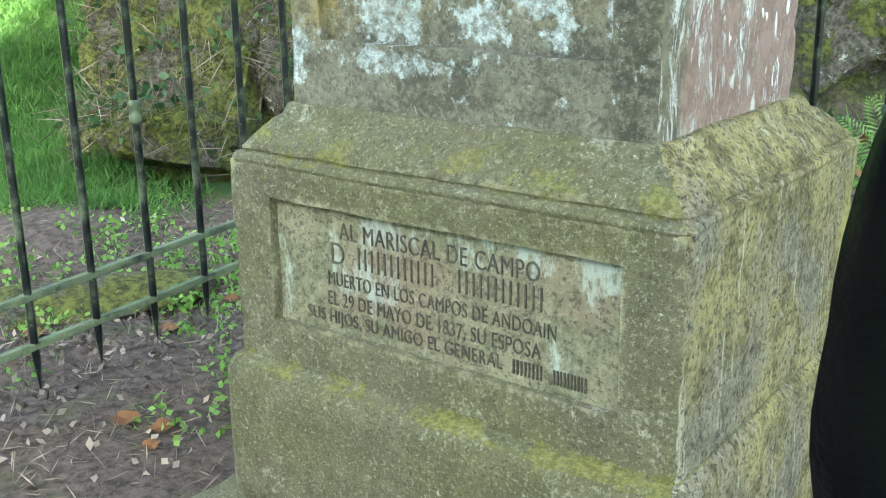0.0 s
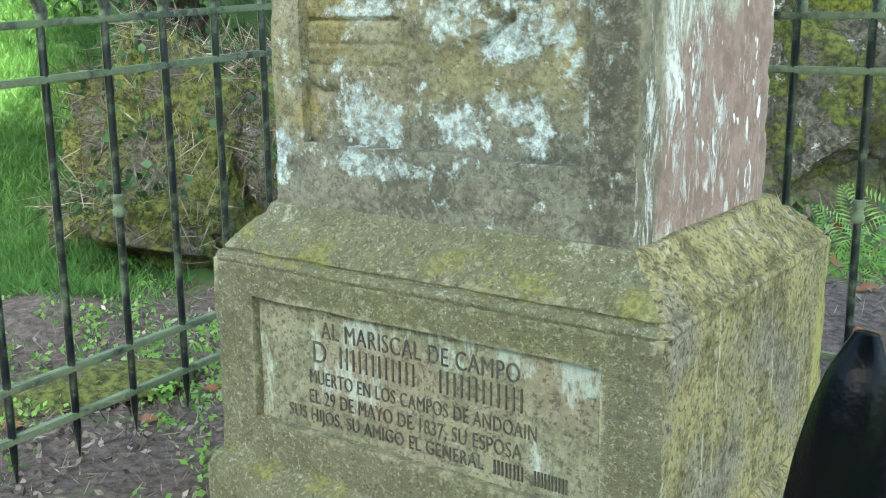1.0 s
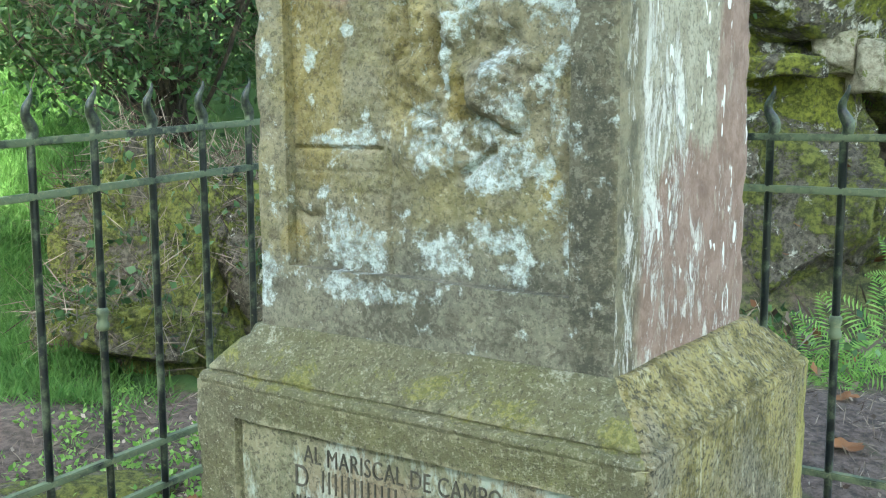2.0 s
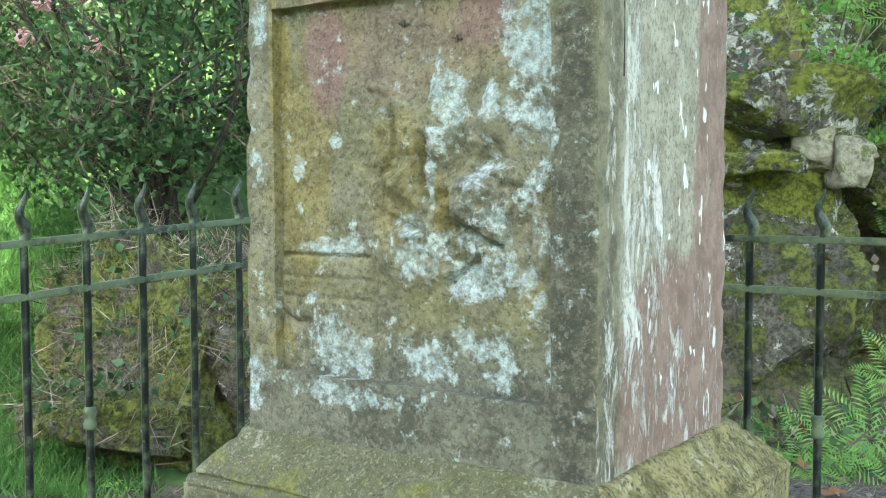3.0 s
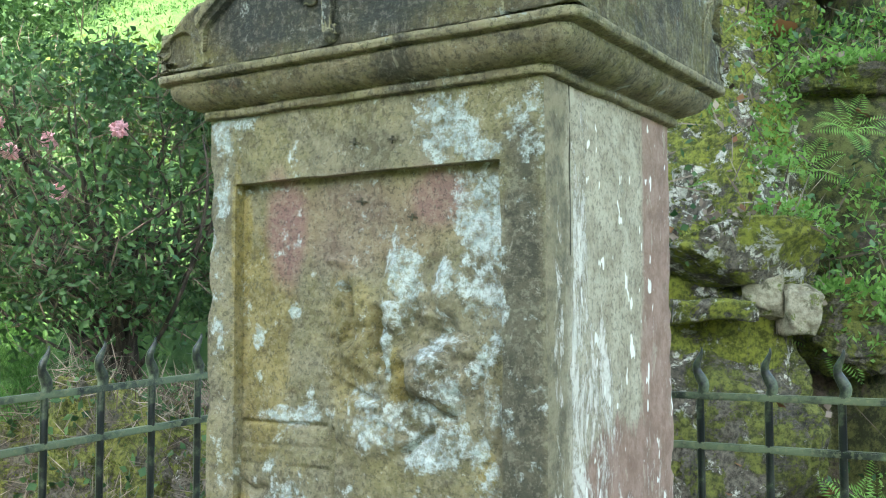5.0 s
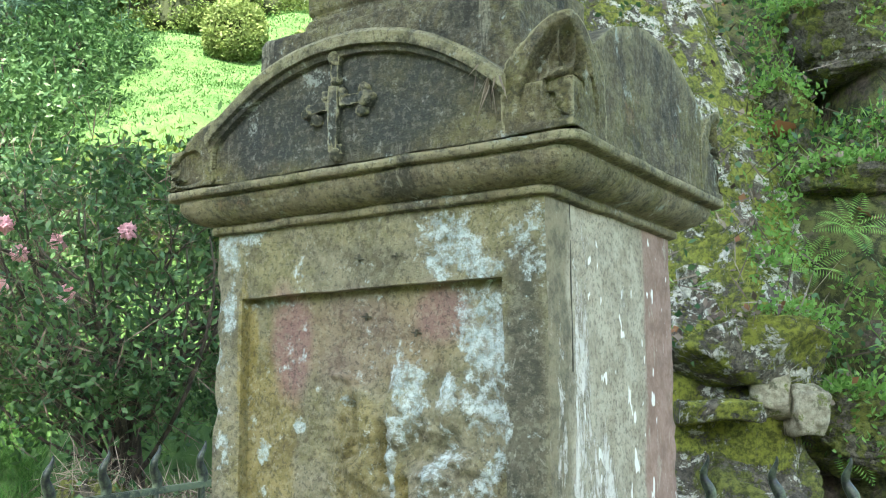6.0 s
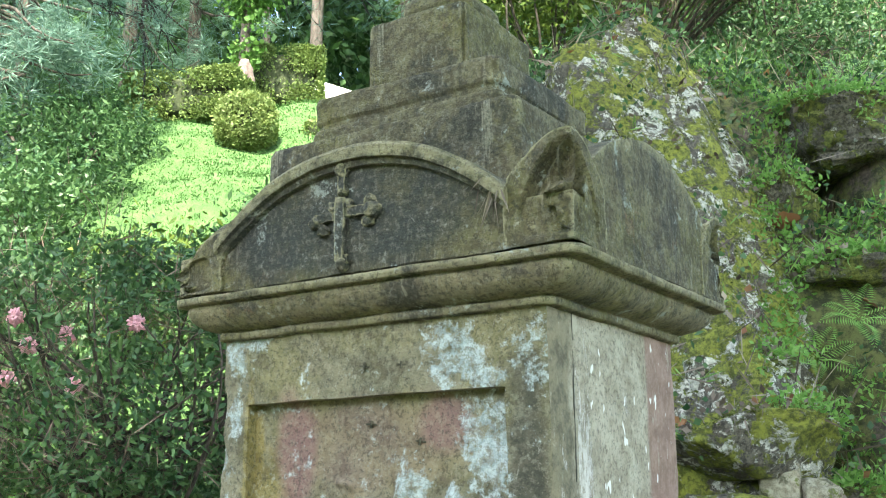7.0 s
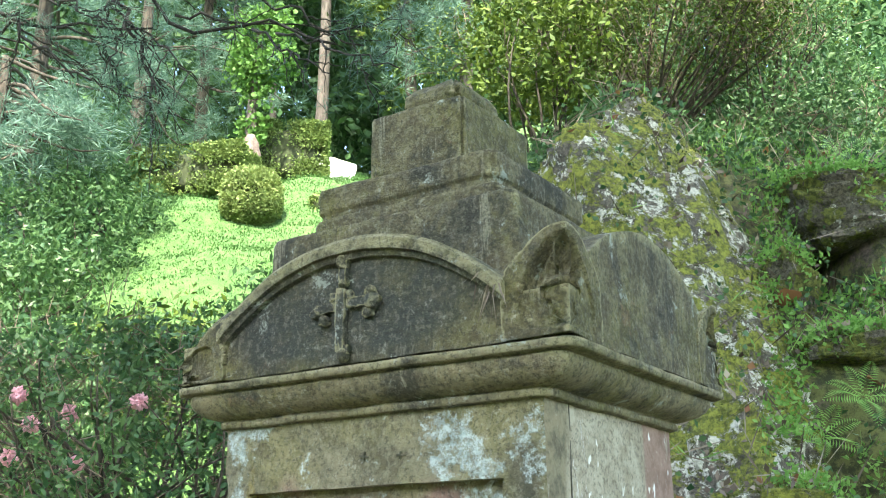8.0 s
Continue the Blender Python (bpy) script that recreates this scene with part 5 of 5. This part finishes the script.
tagged(leaf_mesh("ivy", P, 0.11, 0.085, M_CREEPER, ivied, 0.3), kind="stuff")


def pine(d, s, h, spread, n, low, label, tufts=8):
    """A pine: trunk, drooping limbs and tufts of needles along them."""
    x, y = place(d, s)
    z = float(ground(x, y)) - 0.2
    t = thing("pine_tree", label, "tree", "blue-green pines", at=(x, y, z))
    stem(t, "trunk", (0, 0, 0), (0, 0, h), 0.16, 0.05, 0.1, M_BARK, 10, 9)
    centres = []
    for i in range(n):
        zz = h * RNG.uniform(low, 1.0)
        a = RNG.uniform(0, 2 * math.pi)
        L = spread * RNG.uniform(0.55, 1.05)
        tip = Vector((L * math.cos(a), L * math.sin(a), zz - RNG.uniform(0.0, 0.9)))
        stem(t, "limb", (0, 0, zz), tip, 0.035, 0.008, 0.15, M_BARK, 6, 5)
        for k in range(tufts):
            u = RNG.uniform(0.35, 1.05)
            c = Vector((0, 0, zz)).lerp(tip, u)
            centres.append(np.array(c) + RNG.normal(size=3) * (0.22, 0.22, 0.16))
    out = unit(len(centres) * 56) * (1, 1, 0.7)
    C = np.repeat(np.array(centres), 56, 0) + out * 0.06 + RNG.normal(size=out.shape) * 0.03
    tagged(leaf_mesh("needles", C, 0.20, 0.016, M_PINE, t, -0.1, out * 1.5, fold=0.0, spread=0.5), kind="stuff")
    return t


pine(14.5, -5.9, 8.5, 2.1, 46, 0.18, "large blue-green pine with drooping boughs")
pine(19.3, -5.9, 8.0, 1.9, 44, 0.2, "blue-green pine behind the lawn")
pine(12.4, -5.6, 3.2, 1.5, 26, 0.25, "low spreading blue-green pine beside the lawn")
pine(21.0, -5.0, 9.0, 2.0, 40, 0.25, "blue-green pine at the edge of the wood")
pine(19.0, 0.7, 7.5, 1.6, 40, 0.3, "blue-green pine above the bank")

# far wood closing the hillside
d = RNG.uniform(23, 31, 2600)
s = RNG.uniform(-0.75, 0.75, 2600) * d
x, y = EYE0.x + FWD.x * d + SIDE.x * s, EYE0.y + FWD.y * d + SIDE.y * s
C = np.stack([x, y, ground(x, y) + RNG.uniform(0, 16, 2600)], 1)
P = np.repeat(C, 40, 0) + RNG.normal(size=(2600 * 40, 3)) * 0.5
tagged(leaf_mesh("far_wood", P, 0.32, 0.19, M_WOODS, None, 0.2), "dark dense wood behind the hillside", "woods", kind="stuff")
d = RNG.uniform(34, 40, 2600)
s = RNG.uniform(-0.75, 0.75, 2600) * d
x, y = EYE0.x + FWD.x * d + SIDE.x * s, EYE0.y + FWD.y * d + SIDE.y * s
C = np.stack([x, y, ground(x, y) + RNG.uniform(0, 22, 2600)], 1)
P = np.repeat(C, 26, 0) + RNG.normal(size=(2600 * 26, 3)) * 0.7
tagged(leaf_mesh("far_wood", P, 0.62, 0.4, M_WOODS, None, 0.2), "deep shaded wood on the hill", "woods", kind="stuff")
d = RNG.uniform(10, 17, 700)
s = RNG.uniform(0.14, 0.62, 700) * d
x, y = EYE0.x + FWD.x * d + SIDE.x * s, EYE0.y + FWD.y * d + SIDE.y * s
C = np.stack([x, y, ground(x, y) + RNG.uniform(0, 4.5, 700)], 1)
P = np.repeat(C, 16, 0) + RNG.normal(size=(700 * 16, 3)) * 0.3
tagged(leaf_mesh("upper_thicket", P, 0.14, 0.06, M_WOODS, None, 0.2), "leafy thicket above the bank", "thicket", kind="stuff")

# unseen wood added behind the viewer to block low sky light; right side left open
a = RNG.uniform(-0.5, 2.2, 1500)
r = RNG.uniform(15, 21, 1500)
x, y = EYE0.x - r * (FWD.x * np.cos(a) + SIDE.x * np.sin(a)), EYE0.y - r * (FWD.y * np.cos(a) + SIDE.y * np.sin(a))
C = np.stack([x, y, ground(x, y) + RNG.uniform(0, 6, 1500)], 1)
P = np.repeat(C, 12, 0) + RNG.normal(size=(1500 * 12, 3)) * 0.5
tagged(leaf_mesh("light_blocking_wood", P, 0.85, 0.5, M_WOODS, None, 0.2), "added unseen wood behind the viewer that blocks low sky light", "woods", kind="stuff")

# the tall pine: lower twigs hang into view; unseen crown added sunward, shading the monument
SHADE = Vector((*place(3.8, 2.6), 1.2)) + SUN_DIR * 10.5
big = thing("old_pine", "tall old pine with bare hanging twigs and a broad unseen crown added for shade", "tree", at=(3.5, -6.5, 0))
home = -Vector((3.5, -6.5, 0))
CROWN = SHADE + home
stem(big, "trunk", (0, 0, -0.1), (CROWN.x, CROWN.y, CROWN.z + 0.5), 0.34, 0.12, 0.25, M_BARK, 12, 12)
for i in range(16):
    a = i * 2 * math.pi / 16
    stem(big, "limb", (CROWN.x, CROWN.y, CROWN.z - 0.6), (CROWN.x + 4.9 * math.cos(a), CROWN.y + 4.9 * math.sin(a), CROWN.z + RNG.uniform(-0.8, 0.8)), 0.10, 0.02, 0.4, M_BARK)
rr = 5.3 * np.sqrt(RNG.uniform(0, 1, 5600))
# the crown is thinner towards the bank, to let more sun through
aa = RNG.uniform(0, 2 * math.pi, 5600)
C = np.stack([CROWN.x + rr * np.cos(aa), CROWN.y + rr * np.sin(aa), CROWN.z + RNG.normal(size=5600) * 0.9], 1)
C = C[(rr * (np.cos(aa) * FWD.x + np.sin(aa) * FWD.y) < 0.8) | (RNG.uniform(size=5600) < 0.55)]
P = np.repeat(C, 10, 0) + RNG.normal(size=(len(C) * 10, 3)) * 0.25
tagged(leaf_mesh("crown", P, 0.42, 0.16, M_PINE, big, 0.1), kind="stuff")


def twig(start, end, r, depth, tufts):
    """A hanging dead-looking twig with finer side twigs."""
    a, b = Vector(start), Vector(end)
    n, L = 12, (b - a).length
    pts = [a.lerp(b, i / n) + noise.noise_vector(a * 5.3 + b * 2.1 + Vector((i * 0.83, 0, 0))) * L * 0.075 * math.sin(math.pi * i / n) ** 0.5 for i in range(n + 1)]
    part("twig", tube(bmesh.new(), pts, [r * (1.1 - 0.65 * i / n) for i in range(n + 1)], 6), M_TWIG, big)
    if depth:
        for i in range(6):
            c = a.lerp(b, RNG.uniform(0.15, 0.95))
            L = (b - a).length * RNG.uniform(0.25, 0.5)
            w = ((b - a).normalized() + Vector(unit(1)[0]) * 0.9)
            w.z -= 0.25
            twig(c, c + w.normalized() * L, r * 0.5, depth - 1, tufts)
    else:
        tufts.append(np.array(b))


tufts = []


def up_at(d, k, z):
    return Vector((*place(d, k * d), z + 0.10)) + home


for (d0, k0, z0), (d1, k1, z1), r in (((5.2, -0.52, 4.7), (5.0, -0.10, 4.15), 0.016), ((5.2, -0.36, 4.8), (5.0, -0.29, 3.85), 0.014), ((5.4, -0.26, 4.9), (5.2, -0.07, 4.25), 0.011), ((5.0, -0.50, 4.5), (4.9, -0.38, 3.9), 0.012), ((5.6, -0.02, 5.0), (5.5, -0.035, 4.35), 0.007), ((5.2, -0.55, 4.35), (5.0, -0.3, 4.25), 0.013)):
    twig(up_at(d0, k0, z0), up_at(d1, k1, z1), r, 2, tufts)
stem(big, "limb", CROWN, up_at(5.2, -0.56, 4.8), 0.08, 0.02, 0.3, M_BARK, 12, 7)
C = np.repeat(np.array(tufts), 16, 0) + RNG.normal(size=(len(tufts) * 16, 3)) * 0.03
tagged(leaf_mesh("needles", C, 0.10, 0.004, M_PINE, big, 0.2, fold=0.0), kind="stuff")

# ---- ferns ----


def fern(x, y, z, size, count, yaw):
    t = thing("fern", "fresh green fern with arching fronds on the bank", "fern", "ferns on the bank", at=(x, y, z))
    for i in range(count):
        a = yaw + i * 2 * math.pi / count + RNG.normal() * 0.2
        L = size * RNG.uniform(0.75, 1.1)
        V, F = [], []
        n = 16
        for j in range(n):
            u = (j + 1) / n
            rad = L * u
            zz = size * (0.85 * u - 0.62 * u * u)
            w = L * 0.24 * math.sin(math.pi * min(1, u * 0.9 + 0.12)) ** 0.8 * (1 - 0.25 * u)
            c = Vector((rad * math.cos(a), rad * math.sin(a), zz))
            out = Vector((math.cos(a), math.sin(a), 0))
            sd = Vector((-math.sin(a), math.cos(a), 0))
            for sg in (1, -1):
                tip = c + sd * sg * w + out * w * 0.45 + Vector((0, 0, -0.12 * w))
                b = len(V)
                V += [c - out * L * 0.022, c.lerp(tip, 0.5) - out * L * 0.014, tip, c.lerp(tip, 0.5) + out * L * 0.02]
                F += [(b, b + 1, b + 2), (b, b + 2, b + 3)]
        b = len(V)
        mesh_from("frond", V, F, M_FERN, t)
    t.matrix_world = Matrix.Translation((x, y, z)) @ Matrix.Rotation(radians(52), 4, Vector((SIDE.x, SIDE.y, 0)))
    return t


for d, k, up, size, n in ((4.20, 0.350, 0.08, 0.32, 7), (4.25, 0.395, 0.10, 0.36, 7), (4.12, 0.335, 0.02, 0.26, 6), (4.50, 0.415, 0.22, 0.32, 6), (5.2, 0.40, 0.62, 0.34, 7), (5.5, 0.425, 0.3, 0.32, 6), (5.6, 0.38, 0.2, 0.3, 6),
                          (7.1, 0.215, 0.15, 0.36, 7), (7.2, 0.165, 0.15, 0.32, 5), (6.9, 0.24, 0.2, 0.3, 5), (6.2, 0.40, 0.2, 0.3, 6), (6.6, 0.43, 0.2, 0.3, 5), (5.0, 0.44, 0.15, 0.3, 6)):
    x, y = place(d, d * k)
    fern(x, y, float(ground(x, y)) + up, size * 0.85, n + 1, math.atan2(-0.83, 0.56) + RNG.normal() * 0.3)

# ---- litter inside the plot ----
P = np.stack([RNG.uniform(-2.2, 1.2, 11000), RNG.uniform(-1.2, 2.4, 11000)], 1)
P = P[(np.abs(P[:, 0]) > 0.55) | (np.abs(P[:, 1]) > 0.5)]
P3 = np.stack([P[:, 0], P[:, 1], ground(P[:, 0], P[:, 1]) + 0.006], 1)
tagged(leaf_mesh("needle_litter", P3, 0.06, 0.004, M_LITTER, None, 0.0, fold=0.0, spread=1.0), "dry pine needles and chips on the soil", "leaf litter", kind="stuff")
cx, cy = RNG.normal(-1.50, 0.3, 1100), RNG.uniform(-0.8, 1.3, 1100)
Q = np.concatenate([P3[RNG.choice(len(P3), 500, False)], np.stack([cx, cy, ground(cx, cy) + 0.008], 1)]) + (0, 0, 0.006)
ob = leaf_mesh("bark_chips", Q, 0.030, 0.018, M_CHIP, None, 0.0, np.array((0, 0, 0.0)))
tagged(ob, "pale wood chips and crumbled leaves on the soil", "wood chips", kind="stuff")
W = np.concatenate([np.stack([RNG.normal(-0.78, 0.12, 60), RNG.normal(0.10, 0.16, 60)], 1), np.stack([RNG.normal(-1.5, 0.25, 60), RNG.normal(0.75, 0.25, 60)], 1), np.stack([RNG.normal(-1.9, 0.3, 50), RNG.normal(0.3, 0.3, 50)], 1)])
W = W[np.abs(W[:, 0]) > 0.52]
W3 = np.stack([W[:, 0], W[:, 1], ground(W[:, 0], W[:, 1]) + 0.03], 1)
W3 = np.repeat(W3, 22, 0) + RNG.normal(size=(len(W3) * 22, 3)) * (0.04, 0.04, 0.02)
tagged(leaf_mesh("weeds", W3, 0.026, 0.018, M_FERN, None, -0.1), "low green weeds beside the plinth and fence", "weeds", kind="stuff")


def fallen_leaf(x, y, size, yaw, up=0.0, tilt=0.0):
    """One curled, lobed dead leaf."""
    bm = bmesh.new()
    ring = []
    n = 18
    for i in range(n):
        a = 2 * math.pi * i / n
        r = size * (0.62 + 0.38 * abs(math.cos(2.5 * a)) ** 0.7)
        ring.append(bm.verts.new((r * math.cos(a), 0.8 * r * math.sin(a), 0.25 * size * (r / size) ** 2 * math.cos(a * 1.5 + yaw) ** 2 + 0.006)))
    c = bm.verts.new((0, 0, 0.004))
    for i in range(n):
        bm.faces.new((c, ring[i], ring[(i + 1) % n]))
    me = bpy.data.meshes.new("fallen_leaf")
    bm.to_mesh(me)
    bm.free()
    me.materials.append(M_DEAD)
    ob = new("fallen_leaf", me)
    ob.location = (x, y, float(ground(x, y)) + 0.004 + up)
    ob.rotation_euler = (tilt, 0, yaw)
    return tagged(ob, "curled orange-brown dead leaf lying on the soil", "leaf", "fallen leaves")


for x, y, r, yaw in ((-1.02, -0.28, 0.045, 0.3), (-0.92, -0.25, 0.04, 1.4), (-0.86, -0.33, 0.03, 2.2), (-0.84, -0.02, 0.05, 0.9), (-0.80, 0.02, 0.04, 2.9), (-0.88, 0.06, 0.04, 4.0), (0.30, 1.35, 0.06, 0.5), (0.42, 1.15, 0.05, 2.0), (0.22, 1.75, 0.07, 1.1),
                     (0.36, 1.95, 0.06, 3.0), (0.55, 1.7, 0.05, 0.2), (0.1, 2.2, 0.06, 4.4), (-1.5, 0.5, 0.04, 1.0), (-1.7, -0.1, 0.05, 2.0), (-1.45, 0.2, 0.04, 0.2), (-1.62, 0.75, 0.045, 5.1)):
    fallen_leaf(x, y, r, yaw)
for d, k, r in ((5.1, 0.395, 0.09), (5.4, 0.41, 0.09), (5.0, 0.33, 0.09), (5.9, 0.36, 0.1), (6.1, 0.37, 0.08), (5.6, 0.44, 0.09), (5.0, -0.235, 0.06), (4.9, -0.31, 0.05), (4.7, 0.43, 0.08), (5.3, 0.365, 0.07)):
    x, y = place(d, d * k)
    fallen_leaf(x, y, r, d * 7, 0.10, 0.6)

# a dry tuft in the angle of the pediment
Q = np.tile(np.array((0.312, -0.352, 1.978)), (16, 1)) + RNG.normal(size=(16, 3)) * 0.008
tagged(leaf_mesh("dry_tuft", Q, 0.075, 0.003, M_LITTER, None, 0.9, np.array((0.0, -0.25, 0.0)), fold=0.0, spread=0.5), "dry straw tuft hanging from the pediment", "dry grass", kind="stuff")
